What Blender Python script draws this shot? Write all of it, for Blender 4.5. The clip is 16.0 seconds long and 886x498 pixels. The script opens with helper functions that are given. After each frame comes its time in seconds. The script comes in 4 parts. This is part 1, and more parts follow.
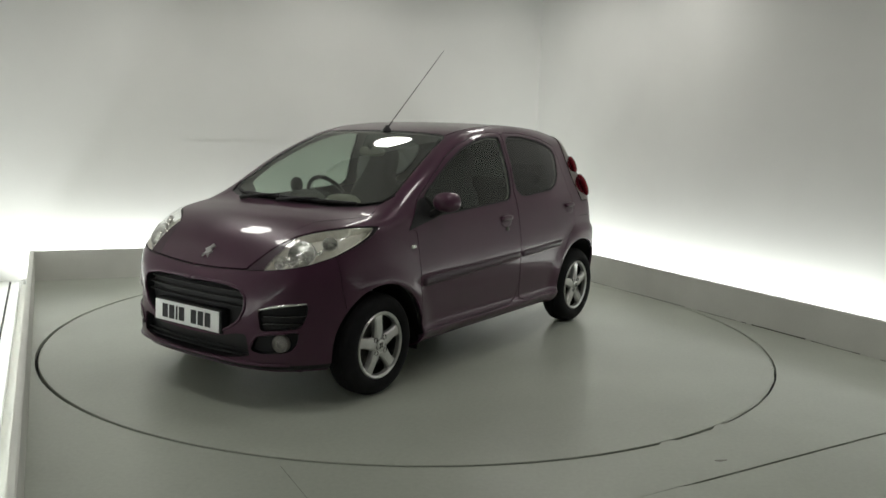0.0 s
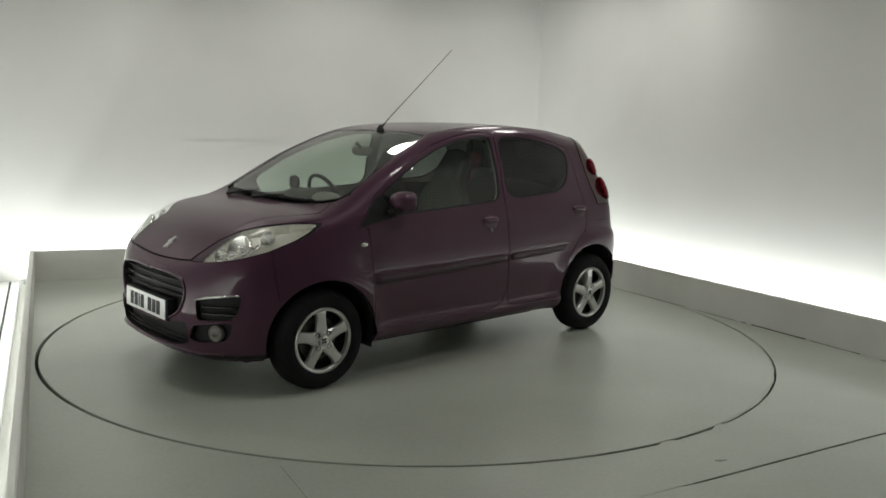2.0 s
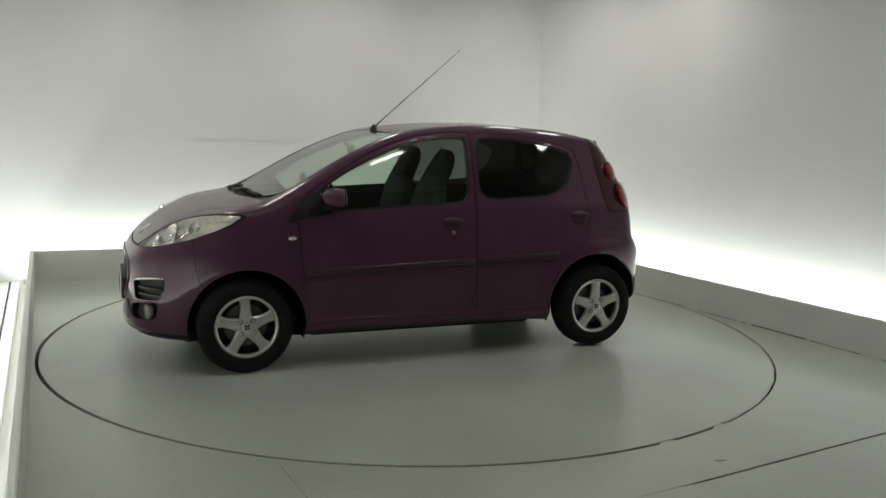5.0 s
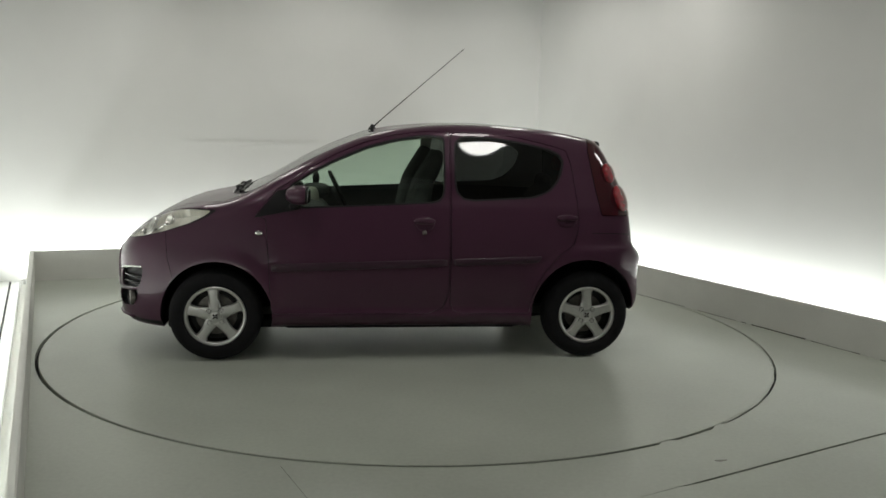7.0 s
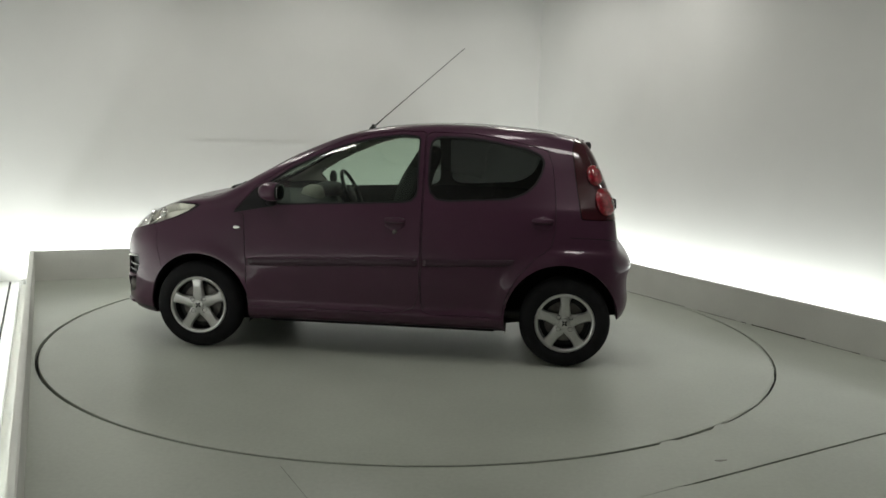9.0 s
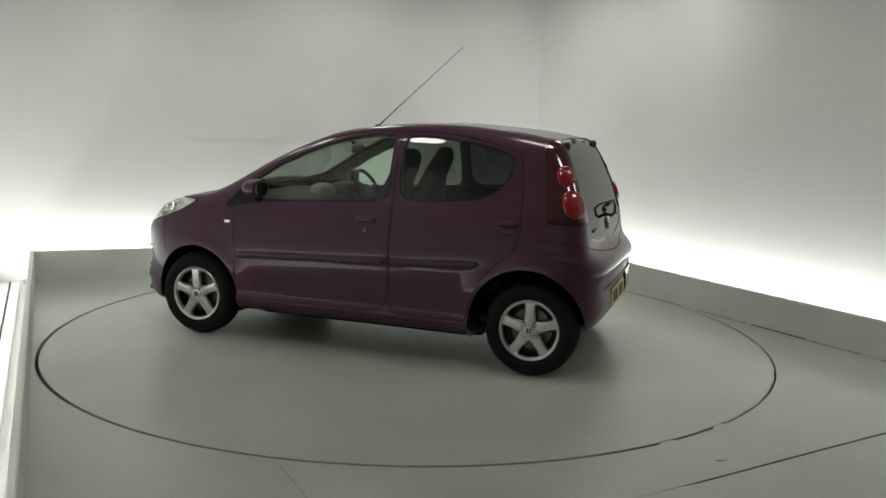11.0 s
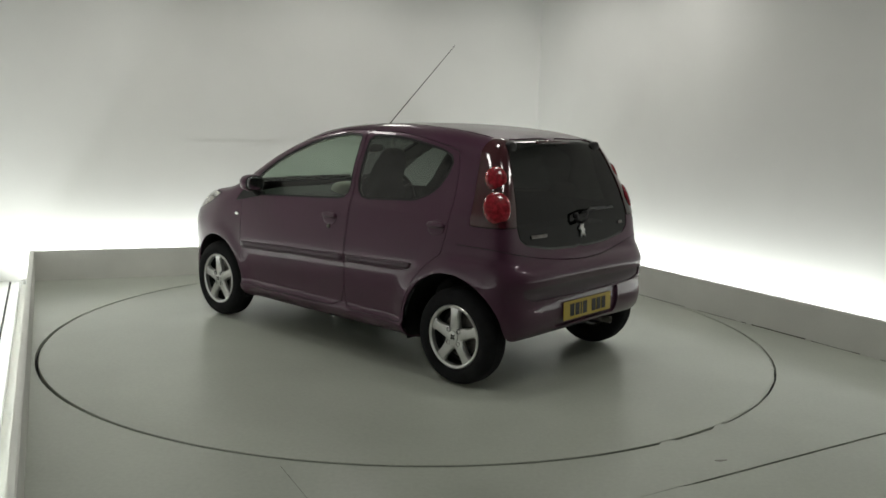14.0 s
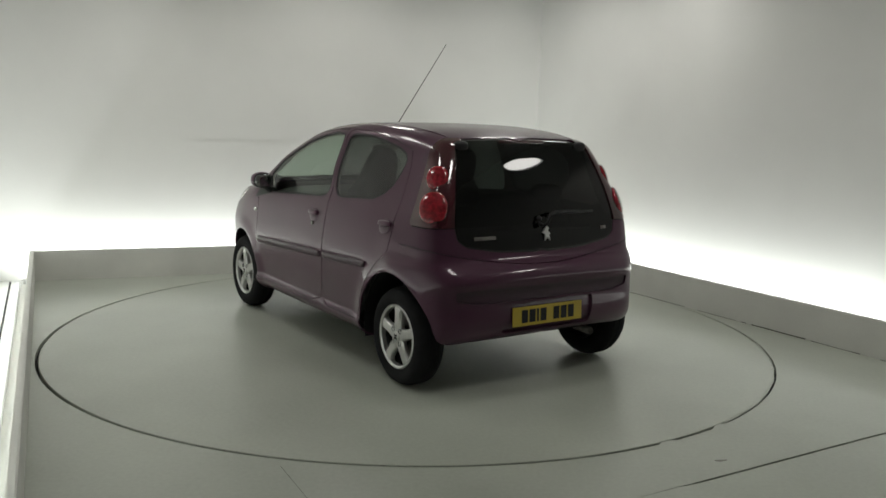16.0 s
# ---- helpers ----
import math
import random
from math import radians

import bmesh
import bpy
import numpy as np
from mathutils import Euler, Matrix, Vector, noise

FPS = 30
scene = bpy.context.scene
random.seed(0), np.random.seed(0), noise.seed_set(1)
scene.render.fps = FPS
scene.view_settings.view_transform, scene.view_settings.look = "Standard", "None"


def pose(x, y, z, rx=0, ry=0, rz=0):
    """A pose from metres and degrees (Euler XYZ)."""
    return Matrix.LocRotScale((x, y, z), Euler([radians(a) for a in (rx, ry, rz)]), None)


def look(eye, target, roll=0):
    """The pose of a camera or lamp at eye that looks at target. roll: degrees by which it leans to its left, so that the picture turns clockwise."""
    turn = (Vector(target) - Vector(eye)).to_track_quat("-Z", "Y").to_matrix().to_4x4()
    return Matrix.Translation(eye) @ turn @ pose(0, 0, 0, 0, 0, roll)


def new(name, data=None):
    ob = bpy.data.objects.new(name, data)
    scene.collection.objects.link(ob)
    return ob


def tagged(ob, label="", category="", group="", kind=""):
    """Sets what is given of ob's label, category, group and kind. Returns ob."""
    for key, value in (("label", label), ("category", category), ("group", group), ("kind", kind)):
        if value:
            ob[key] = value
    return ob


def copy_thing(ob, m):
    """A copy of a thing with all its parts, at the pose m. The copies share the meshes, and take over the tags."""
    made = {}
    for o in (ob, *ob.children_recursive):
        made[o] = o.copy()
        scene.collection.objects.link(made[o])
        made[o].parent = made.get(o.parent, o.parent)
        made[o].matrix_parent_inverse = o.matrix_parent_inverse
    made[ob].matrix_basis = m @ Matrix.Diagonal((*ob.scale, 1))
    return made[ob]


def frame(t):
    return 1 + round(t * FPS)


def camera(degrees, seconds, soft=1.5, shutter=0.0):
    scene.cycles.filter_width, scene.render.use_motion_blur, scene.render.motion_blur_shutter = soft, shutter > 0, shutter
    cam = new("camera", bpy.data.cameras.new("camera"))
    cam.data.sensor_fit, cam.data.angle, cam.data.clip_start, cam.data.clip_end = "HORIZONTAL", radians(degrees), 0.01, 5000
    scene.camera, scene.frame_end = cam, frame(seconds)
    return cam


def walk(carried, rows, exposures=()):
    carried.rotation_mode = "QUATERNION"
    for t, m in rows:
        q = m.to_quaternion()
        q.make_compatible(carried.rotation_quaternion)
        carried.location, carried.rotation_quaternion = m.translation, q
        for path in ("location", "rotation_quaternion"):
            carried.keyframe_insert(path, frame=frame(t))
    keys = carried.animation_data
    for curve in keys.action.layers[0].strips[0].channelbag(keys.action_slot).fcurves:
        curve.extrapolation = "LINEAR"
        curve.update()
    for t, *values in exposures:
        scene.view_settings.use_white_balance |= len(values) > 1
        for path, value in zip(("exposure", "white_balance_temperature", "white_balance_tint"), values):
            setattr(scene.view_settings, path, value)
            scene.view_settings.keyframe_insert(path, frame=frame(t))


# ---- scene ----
EYE = (0.0, -6.0014, 1.5075)
cam = camera(54.99, 16.0, soft=1.6)
VIEW = look(EYE, (EYE[0] + 0.03434, EYE[1] + 0.98800, EYE[2] - 0.15056), 1.625)
walk(cam, [(0.0, VIEW), (16.0, VIEW)])

# ---- light ----
world = bpy.data.worlds.new("hall")
scene.world = world
world.use_nodes = True
world.node_tree.nodes["Background"].inputs[0].default_value = (0.5, 0.55, 0.6, 1)
world.node_tree.nodes["Background"].inputs[1].default_value = 0.02
scene.view_settings.exposure = -0.10
COVE_POWER = 7.6       # watts a metre run of the light strips behind the low walls
LAMP_GLOW = 17.0        # the ceiling lamps' diffusers
CEILING_Z = 4.1
LAMP_Z = 3.06


# ---- materials ----
def material(name, colour, rough=0.5, metal=0.0, coat=0.0, vary=0.12, scale=8.0, grain=0.0, grain_scale=180.0,
             rough_vary=0.0, coat_rough=0.04, ior=1.5, by_object=0.0, spec=0.5):
    """Principled surface, with cloudy and fine variation of colour and gloss, and a fine relief."""
    m = bpy.data.materials.new(name)
    m.use_nodes = True
    nt = m.node_tree
    n, lk = nt.nodes, nt.links.new
    b = n["Principled BSDF"]
    b.inputs["Metallic"].default_value = metal
    b.inputs["Roughness"].default_value = rough
    b.inputs["IOR"].default_value = ior
    b.inputs["Specular IOR Level"].default_value = spec
    b.inputs["Coat Weight"].default_value = coat
    b.inputs["Coat Roughness"].default_value = coat_rough
    co = n.new("ShaderNodeTexCoord")
    big = n.new("ShaderNodeTexNoise")
    big.inputs["Scale"].default_value = scale
    big.inputs["Detail"].default_value = 5
    fine = n.new("ShaderNodeTexNoise")
    fine.inputs["Scale"].default_value = grain_scale
    fine.inputs["Detail"].default_value = 2
    lk(co.outputs["Object"], big.inputs["Vector"])
    lk(co.outputs["Object"], fine.inputs["Vector"])
    add = n.new("ShaderNodeMath")
    add.operation = "MULTIPLY_ADD"
    lk(fine.outputs["Fac"], add.inputs[0])
    add.inputs[1].default_value = 0.35
    lk(big.outputs["Fac"], add.inputs[2])
    ramp = n.new("ShaderNodeMapRange")
    ramp.inputs["From Min"].default_value, ramp.inputs["From Max"].default_value = 0.45, 0.9
    ramp.inputs["To Min"].default_value, ramp.inputs["To Max"].default_value = 1 - vary, 1 + vary
    lk(add.outputs[0], ramp.inputs["Value"])
    mix = n.new("ShaderNodeVectorMath")
    mix.operation = "SCALE"
    mix.inputs[0].default_value = colour
    lk(ramp.outputs[0], mix.inputs["Scale"])
    lk(mix.outputs[0], b.inputs["Base Color"])
    if rough_vary:
        rr = n.new("ShaderNodeMapRange")
        rr.inputs["From Min"].default_value, rr.inputs["From Max"].default_value = 0.3, 0.7
        rr.inputs["To Min"].default_value, rr.inputs["To Max"].default_value = rough - rough_vary, rough + rough_vary
        lk(big.outputs["Fac"], rr.inputs["Value"])
        lk(rr.outputs[0], b.inputs["Roughness"])
    if grain:
        bump = n.new("ShaderNodeBump")
        bump.inputs["Strength"].default_value = grain
        bump.inputs["Distance"].default_value = 0.002
        lk(fine.outputs["Fac"], bump.inputs["Height"])
        lk(bump.outputs[0], b.inputs["Normal"])
    return m


def glass(name, tint, base=0.075):
    """A thin tinted pane: clear through, more mirror-like at a slant."""
    m = bpy.data.materials.new(name)
    m.use_nodes = True
    nt = m.node_tree
    nt.nodes.remove(nt.nodes["Principled BSDF"])
    out = nt.nodes["Material Output"]
    clear = nt.nodes.new("ShaderNodeBsdfTransparent")
    clear.inputs[0].default_value = (*tint, 1)
    gloss = nt.nodes.new("ShaderNodeBsdfGlossy")
    gloss.inputs["Roughness"].default_value = 0.03
    face = nt.nodes.new("ShaderNodeLayerWeight")
    face.inputs["Blend"].default_value = 0.5
    power = nt.nodes.new("ShaderNodeMath")
    power.operation = "POWER"
    power.inputs[1].default_value = 5.0
    fres = nt.nodes.new("ShaderNodeMath")
    fres.operation = "MULTIPLY_ADD"
    fres.inputs[1].default_value, fres.inputs[2].default_value = 1 - base, base
    nt.links.new(face.outputs["Facing"], power.inputs[0])
    nt.links.new(power.outputs[0], fres.inputs[0])
    mix = nt.nodes.new("ShaderNodeMixShader")
    nt.links.new(fres.outputs[0], mix.inputs[0])
    nt.links.new(clear.outputs[0], mix.inputs[1])
    nt.links.new(gloss.outputs[0], mix.inputs[2])
    nt.links.new(mix.outputs[0], out.inputs[0])
    return m


def glow(name, colour, strength):
    m = bpy.data.materials.new(name)
    m.use_nodes = True
    b = m.node_tree.nodes["Principled BSDF"]
    b.inputs["Base Color"].default_value = (0.8, 0.8, 0.8, 1)
    b.inputs["Emission Color"].default_value = (*colour, 1)
    b.inputs["Emission Strength"].default_value = strength
    return m


PAINT = material("aubergine metallic paint", (0.067, 0.026, 0.048), 0.30, 0.08, 0.52, 0.06, 3.0, 0.05, 900.0, coat_rough=0.03, spec=0.16)
# paint darkened for shade on mouldings and bumper band, and for smoked lamp tips
PAINT_DARK = material("paint darkened for shade and smoked tips", (0.040, 0.017, 0.030), 0.38, 0.0, 0.2, 0.1, 6.0, 0.1, 400.0, spec=0.3)
BLACK = material("black plastic", (0.010, 0.010, 0.011), 0.5, 0.0, 0.0, 0.2, 12.0, 0.2, 500.0, spec=0.28)
GLOSS_BLACK = material("gloss black", (0.008, 0.008, 0.009), 0.12, 0.0, 0.6, 0.1, 10.0)
GAP = material("shut line shadow rubber", (0.006, 0.005, 0.006), 0.8, 0.0, 0.0, 0.1, 10.0)
RUBBER = material("tyre rubber", (0.010, 0.010, 0.011), 0.85, 0.0, 0.0, 0.25, 14.0, 0.4, 260.0, spec=0.2)
ALLOY = material("silver wheel alloy", (0.56, 0.56, 0.55), 0.30, 0.75, 0.3, 0.08, 20.0, 0.05, 500.0)
STEEL = material("dark brake steel", (0.16, 0.15, 0.14), 0.45, 0.8, 0.0, 0.3, 30.0, 0.2, 300.0)
CHROME = material("bright chrome", (0.75, 0.75, 0.74), 0.12, 1.0, 0.0, 0.05, 20.0)
REFLECTOR = material("lamp reflector", (0.78, 0.78, 0.76), 0.2, 0.9, 0.0, 0.08, 25.0)
LAMP_BOWL = material("pale lamp housing", (0.88, 0.87, 0.80), 0.3, 0.1, 0.0, 0.12, 25.0)
RED = material("red lamp lens", (0.24, 0.009, 0.018), 0.14, 0.0, 0.8, 0.5, 45.0, 0.5, 110.0)
RED_DARK = material("dark red lamp lens", (0.045, 0.006, 0.011), 0.12, 0.0, 0.8, 0.25, 40.0)
TRIM = material("grey cabin plastic", (0.05, 0.052, 0.052), 0.6, 0.0, 0.0, 0.2, 10.0, 0.3, 300.0)
LINING = material("pale headlining cloth", (0.46, 0.44, 0.39), 0.9, 0.0, 0.0, 0.1, 10.0, 0.3, 400.0)
CLOTH = material("charcoal seat cloth", (0.036, 0.037, 0.038), 0.92, 0.0, 0.0, 0.3, 18.0, 0.6, 350.0)
PLATE_WHITE = material("white plate", (0.78, 0.79, 0.78), 0.35, 0.0, 0.2, 0.04, 10.0)
PLATE_YELLOW = material("yellow plate", (0.44, 0.32, 0.02), 0.35, 0.0, 0.2, 0.05, 10.0)
GLASS_CLEAR = glass("clear green-tinted glass", (0.72, 0.82, 0.74))
GLASS_SCREEN = glass("laminated screen glass", (0.68, 0.76, 0.69), 0.29)
GLASS_DARK = glass("privacy glass", (0.155, 0.165, 0.16))
GLASS_BACK = glass("dark tailgate glass", (0.022, 0.024, 0.023), 0.05)
GLASS_LENS = glass("clear lamp lens", (0.97, 0.97, 0.96), 0.06)
MIRROR = material("mirror glass", (0.4, 0.41, 0.42), 0.03, 1.0, 0.0, 0.01)
WALL = material("matt white wall paint", (0.70, 0.70, 0.675), 0.85, 0.0, 0.0, 0.03, 1.3, 0.25, 160.0)
FLOOR = material("pale grey-green floor paint", (0.425, 0.452, 0.392), 0.30, 0.0, 0.0, 0.13, 0.9, 0.12, 45.0)
KERB = material("grey painted low wall", (0.66, 0.66, 0.62), 0.6, 0.0, 0.0, 0.07, 2.5, 0.2, 120.0)
CEIL = material("dull beige-grey ceiling paint", (0.28, 0.275, 0.255), 0.9, 0.0, 0.0, 0.04, 1.5, 0.2, 160.0)
BOUNCE_WALL = material("pale bounce wall paint", (0.72, 0.72, 0.69), 0.9, 0.0, 0.0, 0.06, 1.5, 0.2, 160.0)
KERB_DARK = material("worn dark floor paint", (0.22, 0.22, 0.19), 0.6, 0.0, 0.0, 0.2, 30.0)
GRIME = material("brown floor grime", (0.10, 0.095, 0.08), 0.85, 0.0, 0.0, 0.5, 6.0)
DARK_GAP = material("dark joint", (0.012, 0.013, 0.012), 0.9)
HOUSING = material("lamp housing paint", (0.6, 0.6, 0.6), 0.5)
DIFFUSER = glow("lit lamp diffuser", (1.0, 0.98, 0.93), LAMP_GLOW)


# ---- tools ----
def part(name, bm, mat, parent=None, label="", flat=False):
    """Links a bmesh as one mesh object, under a thing or a part."""
    me = bpy.data.meshes.new(name)
    bmesh.ops.recalc_face_normals(bm, faces=bm.faces) if flat == "fix" else None
    for f in bm.faces:
        f.smooth = not flat or flat == "fix"
    bm.to_mesh(me)
    bm.free()
    me.materials.append(mat)
    ob = new(name, me)
    if parent is not None:
        ob.parent = parent
    if label:
        ob["label"] = label
    return ob


def sharpen(bm, angle=32):
    bm.normal_update()
    for e in bm.edges:
        if len(e.link_faces) == 2 and e.calc_face_angle(0) > radians(angle):
            e.smooth = False
    return bm


def box(bm, lo, hi, bevel=0.0, m=None, segs=2):
    """A bevelled block between two corners, added to bm."""
    r = bmesh.ops.create_cube(bm, size=1.0)
    size = [h - l for l, h in zip(lo, hi)]
    mid = [(h + l) / 2 for l, h in zip(lo, hi)]
    vs = r["verts"]
    for v in vs:
        v.co = Vector([c * s + k for c, s, k in zip(v.co, size, mid)])
    if bevel:
        es = list({e for v in vs for e in v.link_edges})
        out = bmesh.ops.bevel(bm, geom=es, offset=bevel, segments=segs, affect="EDGES", profile=0.5)
        vs = list({v for f in out["faces"] for v in f.verts} | {v for v in vs if v.is_valid})
    if m is not None:
        bmesh.ops.transform(bm, matrix=m, verts=vs)
    return bm


def lathe(bm, profile, steps=48, m=None):
    """Turns a profile of (radius, height) about the z axis."""
    rings = []
    made = []
    for r, h in profile:
        ring = [bm.verts.new((r * math.cos(2 * math.pi * i / steps), r * math.sin(2 * math.pi * i / steps), h)) for i in range(steps)]
        rings.append(ring)
        made += ring
    for a, b in zip(rings, rings[1:]):
        for i in range(steps):
            j = (i + 1) % steps
            bm.faces.new((a[i], a[j], b[j], b[i]))
    if m is not None:
        bmesh.ops.transform(bm, matrix=m, verts=made)
    return bm


def tube(bm, path, radius, steps=8, flat=1.0):
    """A tube along points; radius is a number or one for each point."""
    pts = [Vector(q) for q in path]
    radii = radius if isinstance(radius, (list, tuple)) else [radius] * len(pts)
    rings = []
    for i, q in enumerate(pts):
        d = (pts[min(i + 1, len(pts) - 1)] - pts[max(i - 1, 0)]).normalized()
        up = Vector((0, 0, 1)) if abs(d.z) < 0.9 else Vector((1, 0, 0))
        a = d.cross(up).normalized()
        b = a.cross(d)
        rings.append([bm.verts.new(q + radii[i] * (a * math.cos(2 * math.pi * k / steps) + b * flat * math.sin(2 * math.pi * k / steps)))
                      for k in range(steps)])
    for a, b in zip(rings, rings[1:]):
        for k in range(steps):
            j = (k + 1) % steps
            bm.faces.new((a[k], b[k], b[j], a[j]))
    bm.faces.new(rings[0])
    bm.faces.new(rings[-1][::-1])
    return bm


def blob(bm, centre, size, power=2.5, m=None, u=24, v=14):
    """A rounded superellipsoid of half sizes size."""
    def sg(t, p):
        return math.copysign(abs(t) ** (2 / p), t)
    rows = []
    for j in range(v + 1):
        a = -math.pi / 2 + math.pi * j / v
        rows.append([bm.verts.new((centre[0] + size[0] * sg(math.cos(a), power) * sg(math.cos(2 * math.pi * i / u), power),
                                   centre[1] + size[1] * sg(math.cos(a), power) * sg(math.sin(2 * math.pi * i / u), power),
                                   centre[2] + size[2] * sg(math.sin(a), power))) for i in range(u)])
    for a, b in zip(rows, rows[1:]):
        for i in range(u):
            k = (i + 1) % u
            bm.faces.new((a[i], a[k], b[k], b[i]))
    made = [x for r in rows for x in r]
    if m is not None:
        bmesh.ops.transform(bm, matrix=m, verts=made)
    bmesh.ops.remove_doubles(bm, verts=made, dist=1e-5)
    return bm


def slab(bm, corners, z0, z1):
    """An upright prism on a ground outline."""
    lo = [bm.verts.new((x, y, z0)) for x, y in corners]
    hi = [bm.verts.new((x, y, z1)) for x, y in corners]
    n = len(lo)
    bm.faces.new(hi)
    bm.faces.new(lo[::-1])
    for i in range(n):
        j = (i + 1) % n
        bm.faces.new((lo[i], lo[j], hi[j], hi[i]))
    bmesh.ops.recalc_face_normals(bm, faces=bm.faces)
    return bm


# ---- the hall ----
def meet(p, a, q, b):
    """Where the line through p along a meets the line through q along b."""
    d = a[0] * b[1] - a[1] * b[0]
    s = ((q[0] - p[0]) * b[1] - (q[1] - p[1]) * b[0]) / d
    return (p[0] + s * a[0], p[1] + s * a[1])


SIDES = {"left": ((-3.332, 1.486), (-1.524, -2.755)), "back": ((-3.332, 1.486), (-2.497, 1.776)), "right": ((2.065, 1.388), (3.153, -0.616)), "front": ((1.242, -2.575), (2.419, -1.937))}


def side_line(name, off=0.0):
    """A side of the platform, moved outwards by off: a point and a direction."""
    (ax, ay), (bx, by) = SIDES[name]
    n = math.hypot(bx - ax, by - ay)
    d = ((bx - ax) / n, (by - ay) / n)
    out = (d[1], -d[0])
    if out[0] * ax + out[1] * ay < 0:
        out = (-out[0], -out[1])
    return (ax + off * out[0], ay + off * out[1]), d


def corner(a, b, off_a=0.0, off_b=0.0):
    return meet(*side_line(a, off_a), *side_line(b, off_b))


RING_R = 2.453
KERB_H, KERB_T, WALL_GAP = 0.262, 0.035, 0.36
PLATFORM = [corner("left", "back"), corner("back", "right"), corner("right", "front"), corner("front", "left")]


def in_edge_radius(a):
    """How far the platform reaches from its centre in the direction a."""
    best = 1e9
    for i in range(4):
        (ax, ay), (bx, by) = PLATFORM[i], PLATFORM[(i + 1) % 4]
        dx, dy = bx - ax, by - ay
        den = math.cos(a) * dy - math.sin(a) * dx
        if abs(den) > 1e-9:
            s = (ax * dy - ay * dx) / den
            t = (ax * math.sin(a) - ay * math.cos(a)) / den
            if s > 0 and -1e-6 <= t <= 1 + 1e-6:
                best = min(best, s)
    return best


def build_platform():
    """The fixed platform round the turntable, with its round opening."""
    bm = bmesh.new()
    angles = sorted([2 * math.pi * i / 256 for i in range(256)] + [math.atan2(y, x) % (2 * math.pi) for x, y in PLATFORM])
    loops = []
    for a in angles:
        c, s = math.cos(a), math.sin(a)
        r = max(in_edge_radius(a), RING_R + 0.013)
        loops.append([bm.verts.new((q * c, q * s, z)) for q, z in
                      ((RING_R + 0.010, -0.06), (RING_R + 0.010, -0.002), (RING_R + 0.011, 0.0), (r, 0.0), (r, -0.06))])
    for a, b in zip(loops, loops[1:] + loops[:1]):
        for k in range(4):
            bm.faces.new((a[k], a[k + 1], b[k + 1], b[k]))
    bmesh.ops.recalc_face_normals(bm, faces=bm.faces)
    ob = part("platform", bm, FLOOR, flat=True)
    tagged(ob, "pale grey-green painted platform floor with a round opening", "floor", kind="structure")


def build_turntable():
    bm = bmesh.new()
    lathe(bm, [(0.001, -0.05), (RING_R - 0.010, -0.05), (RING_R - 0.010, -0.003), (RING_R - 0.013, 0.0), (0.001, 0.0)], 256)
    bmesh.ops.remove_doubles(bm, verts=bm.verts, dist=1e-3)
    bmesh.ops.recalc_face_normals(bm, faces=bm.faces)
    ob = part("turntable", bm, FLOOR, flat=True)
    return tagged(ob, "flat round grey-green turntable flush with the floor", "turntable")


